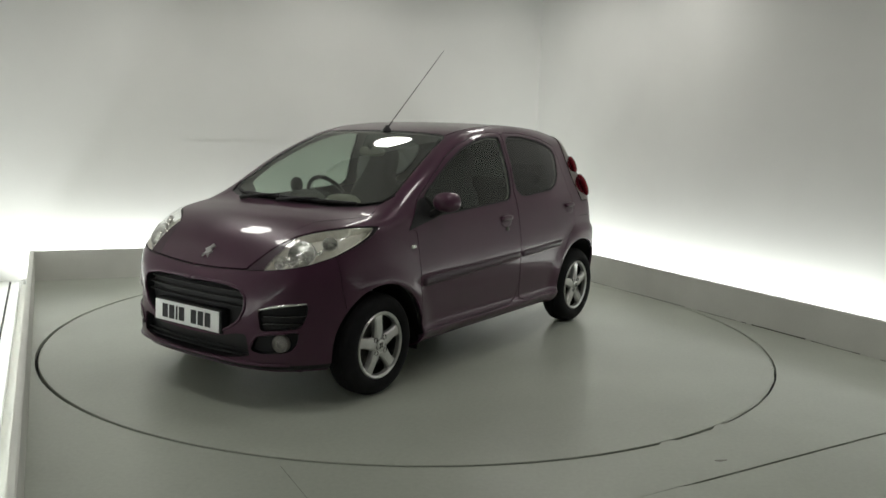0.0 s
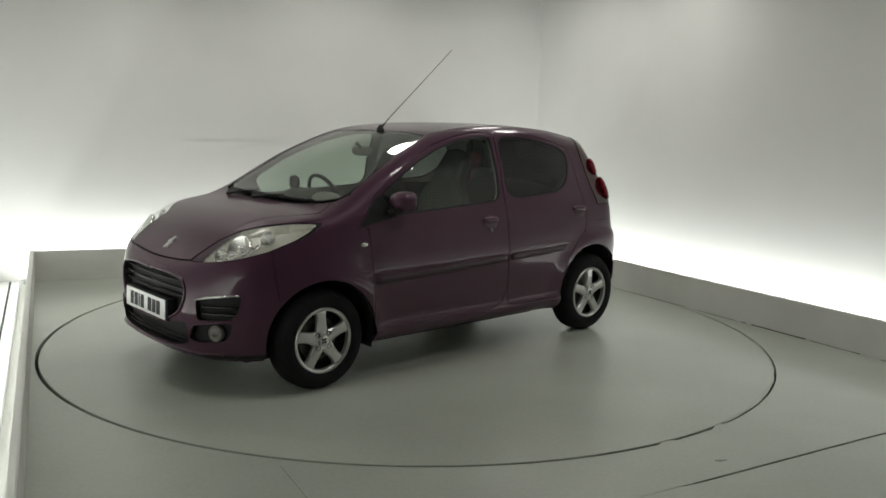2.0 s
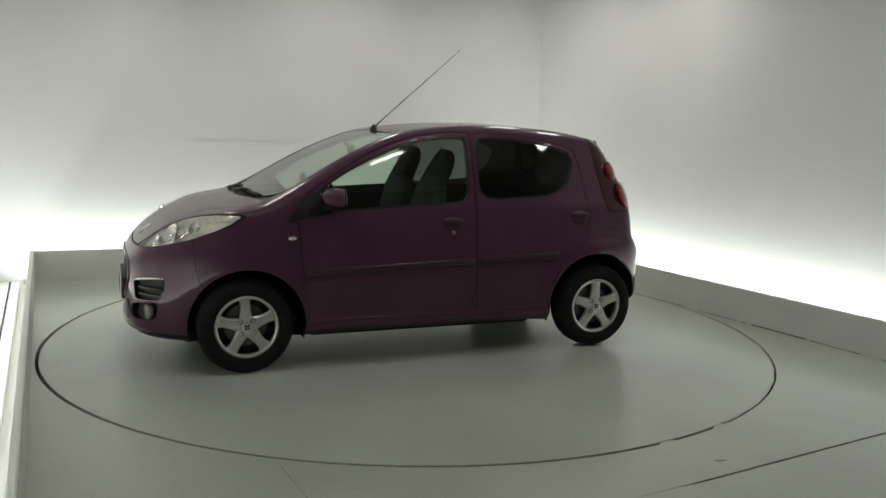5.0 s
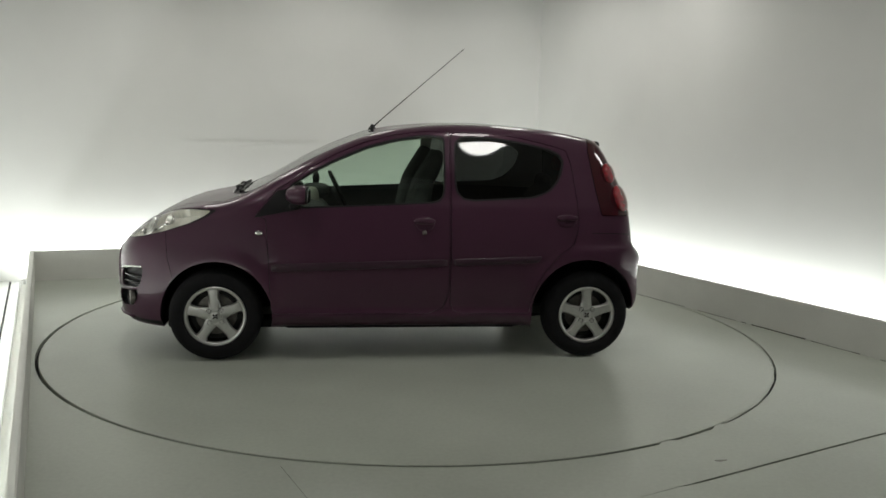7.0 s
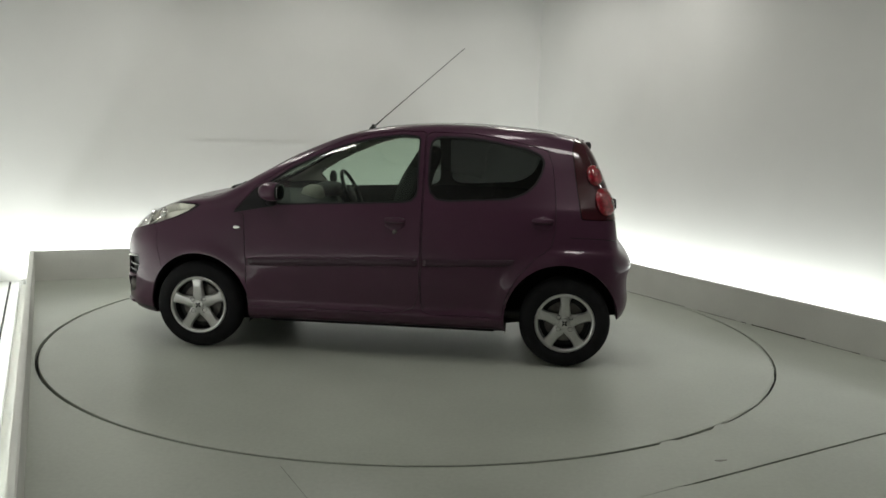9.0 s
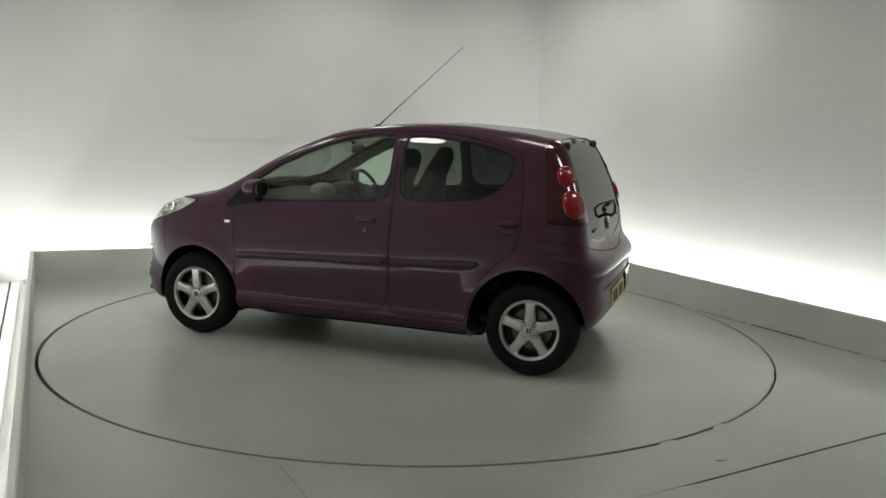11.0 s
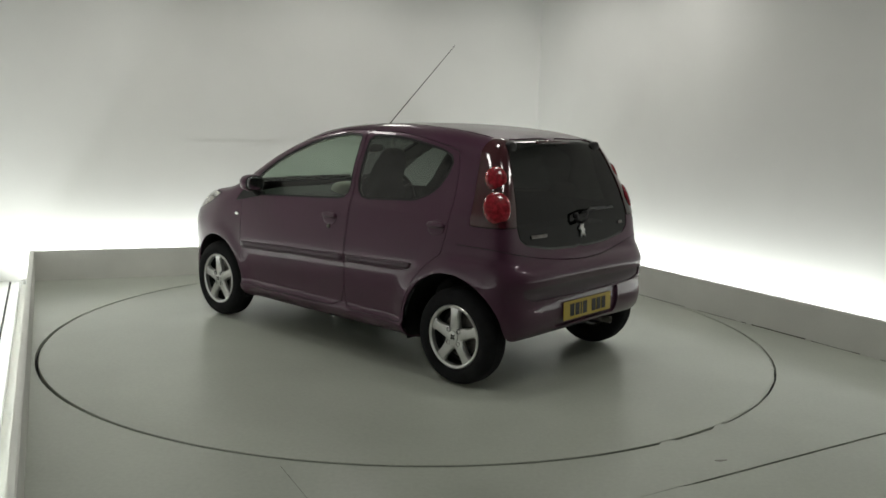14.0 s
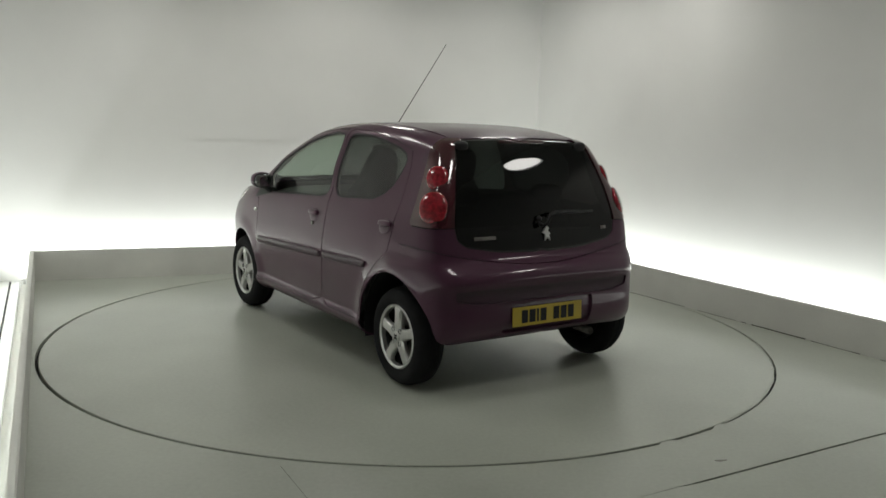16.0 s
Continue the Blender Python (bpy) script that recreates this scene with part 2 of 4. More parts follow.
def build_hall():
    build_platform()
    bm = bmesh.new()
    slab(bm, [(-9, -11), (9, -11), (9, 9), (-9, 9)], -0.25, -0.062)
    part_ob = part("ground", bm, WALL, flat=True)
    tagged(part_ob, "white-painted trough floor under and round the platform", "floor", kind="structure")
    # the floor in front of the platform, beyond a narrow dark joint
    p, d = side_line("front", 0.014)
    out = (d[1], -d[0])
    bm = bmesh.new()
    a, b = (p[0] - 9 * d[0], p[1] - 9 * d[1]), (p[0] + 9 * d[0], p[1] + 9 * d[1])
    slab(bm, [a, b, (b[0] + 7.5 * out[0], b[1] + 7.5 * out[1]), (a[0] + 7.5 * out[0], a[1] + 7.5 * out[1])], -0.060, 0.0)
    tagged(part("floor", bm, FLOOR, flat=True), "pale grey-green painted hall floor", "floor", kind="structure")
    # low walls round three sides
    ext = 2.2
    bm = bmesh.new()
    slab(bm, [corner("left", "back"), corner("back", "right"), corner("back", "right", KERB_T, KERB_T), corner("left", "back", KERB_T, KERB_T)], -0.061, KERB_H)
    bmesh.ops.bevel(bm, geom=[e for e in bm.edges if all(v.co.z > 0.2 for v in e.verts)], offset=0.006, segments=2, affect="EDGES")
    tagged(part("low_wall_back", bm, KERB, flat=True), "low grey-painted wall at the back of the platform", "wall", kind="structure")
    bm = bmesh.new()
    e0, e1 = corner("right", "front", 0, ext), corner("right", "front", KERB_T, ext)
    slab(bm, [corner("back", "right"), e0, e1, corner("back", "right", KERB_T, KERB_T)], -0.061, KERB_H)
    bmesh.ops.bevel(bm, geom=[e for e in bm.edges if all(v.co.z > 0.2 for v in e.verts)], offset=0.006, segments=2, affect="EDGES")
    tagged(part("low_wall_right", bm, KERB, flat=True), "low grey-painted wall along the side of the platform", "wall", kind="structure")
    bm = bmesh.new()
    slab(bm, [corner("left", "back"), corner("left", "front", 0, 1.4), corner("left", "front", KERB_T, 1.4), corner("left", "back", KERB_T, KERB_T)], -0.061, KERB_H)
    bmesh.ops.bevel(bm, geom=[e for e in bm.edges if all(v.co.z > 0.2 for v in e.verts)], offset=0.006, segments=2, affect="EDGES")
    tagged(part("low_wall_left", bm, KERB, flat=True), "low pale wall along the bright side of the platform", "wall", kind="structure")
    # tall walls behind the light troughs, and the hall round the camera
    g, t, far = WALL_GAP, 0.12, 8.2
    def wall(name, pts, label, mat=WALL):
        bm = bmesh.new()
        slab(bm, pts, -0.061, CEILING_Z)
        tagged(part(name, bm, mat, flat=True), label, "wall", kind="structure")
    gl = 0.29
    wall("wall_back", [corner("left", "back", gl, g), corner("back", "right", g, g), corner("back", "right", g + t, g + t), corner("left", "back", gl + t, g + t)],
         "smooth matt white back wall lit from below")
    wall("wall_right", [corner("back", "right", g, g), corner("right", "front", g, far), corner("right", "front", g + t, far), corner("back", "right", g + t, g + t)],
         "smooth matt white side wall lit from below")
    wall("wall_left", [corner("left", "back", gl, g), corner("left", "front", gl, far), corner("left", "front", gl + t, far), corner("left", "back", gl + t, g + t)],
         "white side wall bright with light from below")
    # the dark joint in the floor of the bright trough
    bm = bmesh.new()
    slab(bm, [corner("left", "back", 0.200, 0.30), corner("left", "front", 0.200, 1.0), corner("left", "front", 0.214, 1.0), corner("left", "back", 0.214, 0.30)], -0.064, -0.058)
    tagged(part("trim", bm, DARK_GAP, flat=True), "thin dark joint along the foot of the white wall", "trim", kind="structure")
    # the dirty foot of the side wall, broken and uneven
    rng = random.Random(4)
    p, d = corner("back", "right"), side_line("right")[1]
    if d[1] > 0:
        d = (-d[0], -d[1])
    o = (d[1], -d[0]) if d[1] * p[0] - d[0] * p[1] > 0 else (-d[1], d[0])
    bm = bmesh.new()
    k = 0.02
    while k < 6.2:
        run, high = rng.uniform(0.05, 0.35), rng.choice((0.002, 0.003, 0.004, 0.005, 0.007))
        q = [(p[0] + d[0] * a + o[0] * b, p[1] + d[1] * a + o[1] * b) for a, b in ((k, 0.001), (k + run, 0.001), (k + run, -0.0025), (k, -0.0025))]
        slab(bm, q, -0.001, high)
        k += run + rng.choice((0.0, 0.0, 0.05, 0.15))
    tagged(part("trim", bm, GRIME, flat=True), "thin broken dirty joint at the foot of the low wall", "trim", kind="structure")
    # added floor-coloured filler that hides the faint parts of the joints
    bm = bmesh.new()
    for a0, a1 in ((-4.0, 148.0), (299.0, 302.0), (308.6, 311.6)):
        ring = []
        n = max(4, int((a1 - a0) / 1.5))
        for i in range(n + 1):
            a = radians(a0 + (a1 - a0) * i / n)
            tip = min(1.0, 0.12 + 3.0 * min(i, n - i) / n)
            mid = RING_R + 0.0105 * (1 - tip)
            ring.append([bm.verts.new(((mid + q) * math.cos(a), (mid + q) * math.sin(a), -0.0015)) for q in (-0.0102 * tip, 0.0102 * tip)])
        for u, v in zip(ring, ring[1:]):
            bm.faces.new((u[0], u[1], v[1], v[0]))
    ring = []
    for i in range(40):
        a = radians(311.6 + 44.4 * i / 39)
        wide = 0.0085 + 0.003 * math.sin(i * 0.9) * math.sin(i * 0.23)
        ring.append([bm.verts.new(((RING_R - 0.0102 + q) * math.cos(a), (RING_R - 0.0102 + q) * math.sin(a), -0.0015)) for q in (0.0, wide)])
    for u, v in zip(ring, ring[1:]):
        bm.faces.new((u[0], u[1], v[1], v[0]))
    tagged(part("joint_filler", bm, FLOOR, flat=True), "floor-coloured strips added to hide parts of the round joint", "joint", kind="structure")
    bm = bmesh.new()
    q, e = side_line("front")
    if e[0] < 0:
        e = (-e[0], -e[1])
    o = (e[1], -e[0]) if e[1] * q[0] - e[0] * q[1] > 0 else (-e[1], e[0])
    slab(bm, [(q[0] + e[0] * a + o[0] * b, q[1] + e[1] * a + o[1] * b) for a, b in ((-6.0, -0.001), (-0.12, -0.001), (0.03, 0.0148), (-6.0, 0.0148))], -0.02, -0.0012)
    tagged(part("joint_filler", bm, FLOOR, flat=True), "floor-coloured block added to hide part of the straight joint", "joint", kind="structure")
    # a shallow batten on the back wall
    bm = bmesh.new()
    p, d = side_line("back", g)
    n = (-d[1], d[0])
    q = [(p[0] + d[0] * k + n[0] * o, p[1] + d[1] * k + n[1] * o) for k, o in ((1.27, 0.0), (3.2, 0.0), (3.2, -0.004), (1.27, -0.004))]
    slab(bm, q, 1.215, 1.238)
    tagged(part("wall_batten", bm, WALL, flat=True), "faint white horizontal batten on the back wall", "trim", kind="structure")
    # the dark bottom of the joints, a seam and a scuff in the floor paint
    bm = bmesh.new()
    lathe(bm, [(RING_R - 0.03, -0.030), (RING_R + 0.03, -0.030)], 256)
    tagged(part("ring_joint", bm, DARK_GAP, flat=True), "dark round joint between turntable and platform", "joint", kind="structure")
    bm = bmesh.new()
    p, d = side_line("front", -0.02)
    o = (d[1], -d[0])
    slab(bm, [(p[0] - 6 * d[0], p[1] - 6 * d[1]), (p[0] + 4 * d[0], p[1] + 4 * d[1]), (p[0] + 4 * d[0] + 0.05 * o[0], p[1] + 4 * d[1] + 0.05 * o[1]), (p[0] - 6 * d[0] + 0.05 * o[0], p[1] - 6 * d[1] + 0.05 * o[1])], -0.05, -0.022)
    tagged(part("floor_joint", bm, DARK_GAP, flat=True), "dark straight joint between platform and hall floor", "joint", kind="structure")
    bm = bmesh.new()
    slab(bm, [(-0.556, -2.475), (-0.28, -3.03), (-0.2775, -3.029), (-0.5535, -2.474)], -0.002, 0.0008)
    tagged(part("floor_seam", bm, KERB_DARK, flat=True), "thin dark seam across the platform floor", "seam", kind="structure")
    bm = bmesh.new()
    slab(bm, [(1.395, -2.345), (1.42, -2.352), (1.455, -2.338), (1.46, -2.326), (1.425, -2.330), (1.40, -2.334)], -0.002, 0.0008)
    tagged(part("floor_scuff", bm, KERB_DARK, flat=True), "small dark scuff on the floor paint", "mark", kind="structure")
    # unseen wall added behind the camera; its pale paint brightens the car
    wall("wall_front", [corner("right", "front", g, 7.0), corner("left", "front", g, 7.0), corner("left", "front", g, 7.12), corner("right", "front", g, 7.12)],
         "unseen pale wall added to close the hall and return light", BOUNCE_WALL)
    bm = bmesh.new()
    slab(bm, [corner("left", "back", g + t, g + t), corner("back", "right", g + t, g + t), corner("right", "front", g + t, far), corner("left", "front", g + t, far)],
         CEILING_Z, CEILING_Z + 0.1)
    tagged(part("ceiling", bm, CEIL, flat=True), "dull beige-grey painted ceiling", "ceiling", kind="structure")


def cove_light(name, a, b, toward, lean):
    """A light strip that lies behind a low wall and washes the tall one."""
    (ax, ay), (bx, by) = a, b
    length = math.hypot(bx - ax, by - ay)
    lamp = bpy.data.lights.new(name, "AREA")
    lamp.shape, lamp.size, lamp.size_y = "RECTANGLE", 0.045, length
    lamp.energy, lamp.color = COVE_POWER * length, (0.95, 1.0, 0.98)
    ob = new(name, lamp)
    mid = Vector(((ax + bx) / 2, (ay + by) / 2, 0.06))
    z = -Vector((toward[0] * lean, toward[1] * lean, 0.8)).normalized()
    y = Vector((bx - ax, by - ay, 0)).normalized()
    x = y.cross(z)
    ob.matrix_world = Matrix((( x.x, y.x, z.x, mid.x), (x.y, y.y, z.y, mid.y), (x.z, y.z, z.z, mid.z), (0, 0, 0, 1)))


def build_lights():
    c, k = 0.145, 0.185
    for name, pts in (("light_strip_back", (corner("left", "back", 0.1, k), corner("back", "right", k, 0.1))),
                      ("light_strip_right", (corner("back", "right", 0.1, k), corner("right", "front", k, 2.0))),
                      ("light_strip_left", (corner("left", "back", c, 0.1), corner("left", "front", c, 1.2)))):
        p, d = side_line(name.split("_")[-1])
        out = (d[1], -d[0])
        if out[0] * p[0] + out[1] * p[1] < 0:
            out = (-out[0], -out[1])
        cove_light(name, *pts, out, 0.5 if name == "light_strip_right" else 0.75)
        (ax, ay), (bx, by) = pts
        run = math.hypot(bx - ax, by - ay)
        m = Matrix.Translation(((ax + bx) / 2, (ay + by) / 2, -0.061)) @ Matrix.Rotation(math.atan2(by - ay, bx - ax), 4, "Z")
        strip = tagged(new("light_strip"), "slim aluminium light strip behind the low wall", "lamp", "light strips")
        strip.matrix_basis = m
        bm = bmesh.new()
        box(bm, (-run / 2, -0.022, 0.0), (run / 2, 0.022, 0.040), 0.003)
        part("channel", bm, HOUSING, strip, flat=True)
        for e in (-1, 1):
            bm = bmesh.new()
            box(bm, (e * run / 2 - 0.006, -0.026, 0.0), (e * run / 2 + 0.006, 0.026, 0.044), 0.003)
            part("end_cap", bm, HOUSING, strip, flat=True)
    first = None
    for x, y, turn in LAMPS:
        m = pose(x, y, LAMP_Z, 0, 0, turn)
        if first is None:
            first = tagged(new("ceiling_light"), "round white lamp with a lit diffuser hung below the ceiling", "lamp", "ceiling lamps")
            bm = bmesh.new()
            lathe(bm, [(0.226, -0.055), (0.238, -0.07), (0.25, -0.065), (0.25, -0.005), (0.24, 0.0), (0.02, 0.0)], 40)
            part("frame", bm, HOUSING, first, "round white housing")
            bm = bmesh.new()
            lathe(bm, [(0.0005, -0.066), (0.10, -0.064), (0.185, -0.060), (0.224, -0.052)], 40)
            part("diffuser", bm, DIFFUSER, first, "lit white diffuser")
            for dx in (-0.2, 0.2):
                bm = bmesh.new()
                tube(bm, [(dx, 0.0, -0.01), (dx, 0.0, CEILING_Z - LAMP_Z)], 0.004, 6)
                part("hanger", bm, HOUSING, first, "thin hanging rod")
            first.matrix_basis = m
        else:
            copy_thing(first, m)


# the last two lamps are added to brighten the wall corner and front floor
LAMPS = [(-0.62, 1.80, 20), (-2.2, 0.9, 20), (-1.85, 0.10, 20), (0.70, -1.05, 20), (1.20, -2.35, 20), (3.05, -1.35, 20), (1.75, 1.05, 20), (1.05, 2.05, 20), (-1.3, -1.9, 20)]
build_hall()
build_lights()


# ---- the car: shape of the hull ----
def smooth_line(pts, sub=6):
    """A polyline rounded by Catmull-Rom between its points."""
    p = np.array(pts, float)
    q = np.vstack([2 * p[0] - p[1], p, 2 * p[-1] - p[-2]])
    out = []
    for i in range(1, len(q) - 2):
        for t in np.arange(sub) / sub:
            a, b, c, d = q[i - 1:i + 3]
            out.append(0.5 * (2 * b + (c - a) * t + (2 * a - 5 * b + 4 * c - d) * t ** 2 + (3 * b - a - 3 * c + d) * t ** 3))
    return np.array(out + [p[-1]])


def outline_distance(px, py, poly):
    """Signed distance of points to a closed outline, negative inside."""
    a, b = poly, np.roll(poly, -1, 0)
    d = b - a
    dd = (d * d).sum(1) + 1e-12
    slope = d[:, 0] / np.where(d[:, 1] == 0, 1e-12, d[:, 1])
    out = np.empty(len(px))
    for k in range(0, len(px), 2000):
        x, y = px[k:k + 2000, None], py[k:k + 2000, None]
        rx, ry = x - a[:, 0], y - a[:, 1]
        t = np.clip((rx * d[:, 0] + ry * d[:, 1]) / dd, 0, 1)
        best = ((rx - t * d[:, 0]) ** 2 + (ry - t * d[:, 1]) ** 2).min(1)
        cross = ((a[:, 1] > y) != (b[:, 1] > y)) & (rx < slope * ry)
        out[k:k + 2000] = np.where(cross.sum(1) % 2 == 1, -1, 1) * np.sqrt(best)
    return out


def smax(a, b, k):
    h = np.maximum(k - np.abs(a - b), 0) / k
    return np.maximum(a, b) + h * h * k / 4


def ease(v):
    v = np.clip(v, 0, 1)
    return v * v * (3 - 2 * v)


# the body's centre profile (x, z), its plan (x, y) and its half section (y, z)
PROFILE = smooth_line([(1.70, 0.185), (1.80, 0.205), (1.845, 0.29), (1.858, 0.40), (1.858, 0.52), (1.84, 0.62), (1.78, 0.69),
                       (1.68, 0.778), (1.56, 0.862), (1.40, 0.934), (1.25, 0.970), (1.10, 0.999), (0.965, 1.056), (0.80, 1.148), (0.57, 1.275),
                       (0.34, 1.375), (0.19, 1.425), (0.03, 1.455), (-0.165, 1.475), (-0.36, 1.484), (-0.56, 1.484),
                       (-0.77, 1.472), (-0.97, 1.455), (-1.15, 1.425), (-1.25, 1.398), (-1.295, 1.345), (-1.345, 1.25), (-1.405, 1.11),
                       (-1.45, 0.96), (-1.475, 0.83), (-1.50, 0.745), (-1.56, 0.705), (-1.606, 0.672), (-1.617, 0.638), (-1.604, 0.602), (-1.580, 0.570), (-1.576, 0.50),
                       (-1.590, 0.42), (-1.568, 0.350), (-1.51, 0.300), (-1.40, 0.275)])
PROFILE = np.vstack([PROFILE, [(-0.9, 0.2), (0.9, 0.2), (1.4, 0.185)]])
PLAN = smooth_line([(1.86, 0.0), (1.85, 0.18), (1.825, 0.33), (1.785, 0.45), (1.72, 0.56), (1.62, 0.66), (1.48, 0.74), (1.3, 0.792),
                    (1.1, 0.828), (0.8, 0.846), (0.0, 0.855), (-0.8, 0.846), (-1.1, 0.834), (-1.3, 0.816), (-1.43, 0.780),
                    (-1.525, 0.705), (-1.582, 0.58), (-1.607, 0.34), (-1.612, 0.0)])
PLAN = np.vstack([PLAN, PLAN[-2:0:-1] * (1, -1)])
SECTION = smooth_line([(0.72, 0.16), (0.774, 0.225), (0.816, 0.276), (0.823, 0.302), (0.797, 0.330), (0.806, 0.41), (0.814, 0.50), (0.812, 0.62), (0.802, 0.74), (0.785, 0.86),
                       (0.762, 0.96), (0.740, 1.02), (0.688, 1.17), (0.635, 1.31), (0.592, 1.42), (0.51, 1.62), (0.46, 1.75)])
SECTION = np.vstack([SECTION, SECTION[::-1] * (-1, 1)])
HUB_X, HUB_Z = 1.17, 0.282
ARCHES = ((1.165, 0.285, 0.338), (-1.145, 0.298, 0.352))  # centre x, z, radius


def hull(x, y, z):
    """The body's implicit surface, negative inside."""
    crown = 0.016 * (y / 0.6) ** 2
    rear_top = ease((-x - 0.7) / 0.6) * ease((z - 0.75) / 0.45)
    front_top = ease((x - 0.9) / 0.7) * ease((z - 0.66) / 0.25)
    side = outline_distance(x, z + crown * (0.35 + 0.65 * ease((z - 0.55) / 0.3)), PROFILE)
    shelf = ease((0.745 - z) / 0.036) * ease((-x - 0.98) / 0.18)
    pillars = ease((x + 1.2) / 1.4) * ease((1.0 - x) / 0.2) * ease((z - 1.02) / 0.2)
    yy = y + 0.045 * rear_top + 0.02 * front_top - 0.030 * shelf - 0.026 * pillars
    # the doors swell towards a crease along the mouldings, and turn in below it
    crease = 0.612 - 0.0345 * (x - 0.82)
    swell = np.where(z > crease, np.clip(1 - (z - crease) / 0.20, 0, 1), np.clip(1 - (crease - z) / 0.035, 0, 1))
    yy = yy - 0.011 * ease(swell) * ease((x + 1.0) / 0.2) * ease((0.95 - x) / 0.15)
    for cx, cz, r in ARCHES:
        d = np.hypot(x - cx, z - cz)
        yy = yy - (0.026 if cx > 0 else 0.030) * np.exp(-((d - r - 0.01) / 0.055) ** 2) * ease((z - 0.05) / 0.2)
    plan = outline_distance(x, y + 0.05 * front_top + 0.02 * ease((-x - 1.0) / 0.3) * (1 - ease((0.76 - z) / 0.06)), PLAN)
    sec = outline_distance(yy, z, SECTION)
    return smax(smax(side, sec, 0.09), plan, 0.09)


# ---- the car's body: one hull, cut into panels ----
def hull_points(target, start):
    """Where rays from start through target leave the hull."""
    lo, hi = np.zeros(len(target)), np.full(len(target), 1.7)
    way = target - start
    for _ in range(24):
        mid = (lo + hi) / 2
        q = start + way * mid[:, None]
        inside = hull(q[:, 0], q[:, 1], q[:, 2]) < 0
        lo, hi = np.where(inside, mid, lo), np.where(inside, hi, mid)
    return start + way * lo[:, None]


def hull_mesh():
    """The left half of the hull as a fine grid."""
    x = np.linspace(-1.61, 1.86, 112)
    y = np.linspace(0, 0.83, 27)
    z = np.linspace(0.2, 1.48, 58)
    verts, faces = [], []
    def grid(a, b, place):
        base = len(verts)
        for i in a:
            for j in b:
                verts.append(place(i, j))
        n = len(b)
        for i in range(len(a) - 1):
            for j in range(n - 1):
                k = base + i * n + j
                faces.append((k, k + n, k + n + 1, k + 1))
    grid(x, z, lambda i, j: (i, 0.83, j))
    grid(x, y, lambda i, j: (i, j, 1.48))
    grid(x, y, lambda i, j: (i, j, 0.2))
    grid(y, z, lambda i, j: (1.86, i, j))
    grid(y, z, lambda i, j: (-1.61, i, j))
    t = np.array(verts)
    start = np.stack([t[:, 0] * 0.66, 0 * t[:, 0], 0 * t[:, 0] + 0.56], 1)
    pts = hull_points(t, start)
    bm = bmesh.new()
    vs = [bm.verts.new(q) for q in pts]
    for f in faces:
        bm.faces.new([vs[i] for i in f])
    bmesh.ops.remove_doubles(bm, verts=bm.verts, dist=2e-4)
    bmesh.ops.recalc_face_normals(bm, faces=bm.faces)
    bm.normal_update()
    side = max(bm.faces, key=lambda f: f.calc_center_median().y)
    if side.normal.y < 0:
        bmesh.ops.reverse_faces(bm, faces=bm.faces)
        bm.normal_update()
    return bm


AXES = {"side": (0, 2), "end": (1, 2), "top": (0, 1)}


def grow(poly, d):
    """An outline moved outwards by d."""
    p = np.array(poly, float)
    if np.sum(p[:, 0] * np.roll(p[:, 1], -1) - p[:, 1] * np.roll(p[:, 0], -1)) < 0:
        p = p[::-1]
    e = np.roll(p, -1, 0) - p
    n = np.stack([e[:, 1], -e[:, 0]], 1) / (np.linalg.norm(e, axis=1)[:, None] + 1e-9)
    prev = np.roll(n, 1, 0)
    m = n + prev
    m /= np.maximum((m * m).sum(1)[:, None], 0.7) / 2
    return p + m * d


def rounded(poly, r=0.25, n=4):
    """An outline with its corners cut round: r is the share of the shorter edge."""
    p = [Vector(q) for q in poly]
    out = []
    for i, q in enumerate(p):
        a, b = p[i - 1], p[(i + 1) % len(p)]
        d = min((a - q).length, (b - q).length) * r
        s, e = q + (a - q).normalized() * d, q + (b - q).normalized() * d
        for k in range(n + 1):
            t = k / n
            out.append(tuple((1 - t) ** 2 * s + 2 * t * (1 - t) * q + t * t * e))
    return out


def within(poly, u, v):
    inside = False
    j = len(poly) - 1
    for i in range(len(poly)):
        (ax, ay), (bx, by) = poly[i], poly[j]
        if (ay > v) != (by > v) and u < (bx - ax) * (v - ay) / (by - ay) + ax:
            inside = not inside
        j = i
    return inside


def cut(bm, poly, view, keep, closed=True):
    """Cuts the faces for which keep(centre, normal) holds along an outline."""
    i, j = AXES[view]
    p = np.array(poly, float)
    lo, hi = p.min(0) - 0.03, p.max(0) + 0.03
    cand = []
    for f in bm.faces:
        c = f.calc_center_median()
        if lo[0] < c[i] < hi[0] and lo[1] < c[j] < hi[1] and keep(c, f.normal):
            cand.append(f)
    for k in range(len(p) if closed else len(p) - 1):
        a, b = p[k], p[(k + 1) % len(p)]
        if np.linalg.norm(b - a) < 1e-6:
            continue
        l, h = np.minimum(a, b) - 0.004, np.maximum(a, b) + 0.004
        pick = []
        for f in cand:
            us = [v.co[i] for v in f.verts]
            ws = [v.co[j] for v in f.verts]
            if max(us) >= l[0] and min(us) <= h[0] and max(ws) >= l[1] and min(ws) <= h[1]:
                pick.append(f)
        if not pick:
            continue
        co, no = Vector((0, 0, 0)), Vector((0, 0, 0))
        co[i], co[j] = a
        no[i], no[j] = b[1] - a[1], a[0] - b[0]
        geom = list({v for f in pick for v in f.verts}) + list({e for f in pick for e in f.edges}) + pick
        res = bmesh.ops.bisect_plane(bm, geom=geom, dist=1e-6, plane_co=co, plane_no=no.normalized())
        gone = set(pick)
        cand = [f for f in cand if f not in gone and f.is_valid] + [g for g in res["geom"] if isinstance(g, bmesh.types.BMFace)]


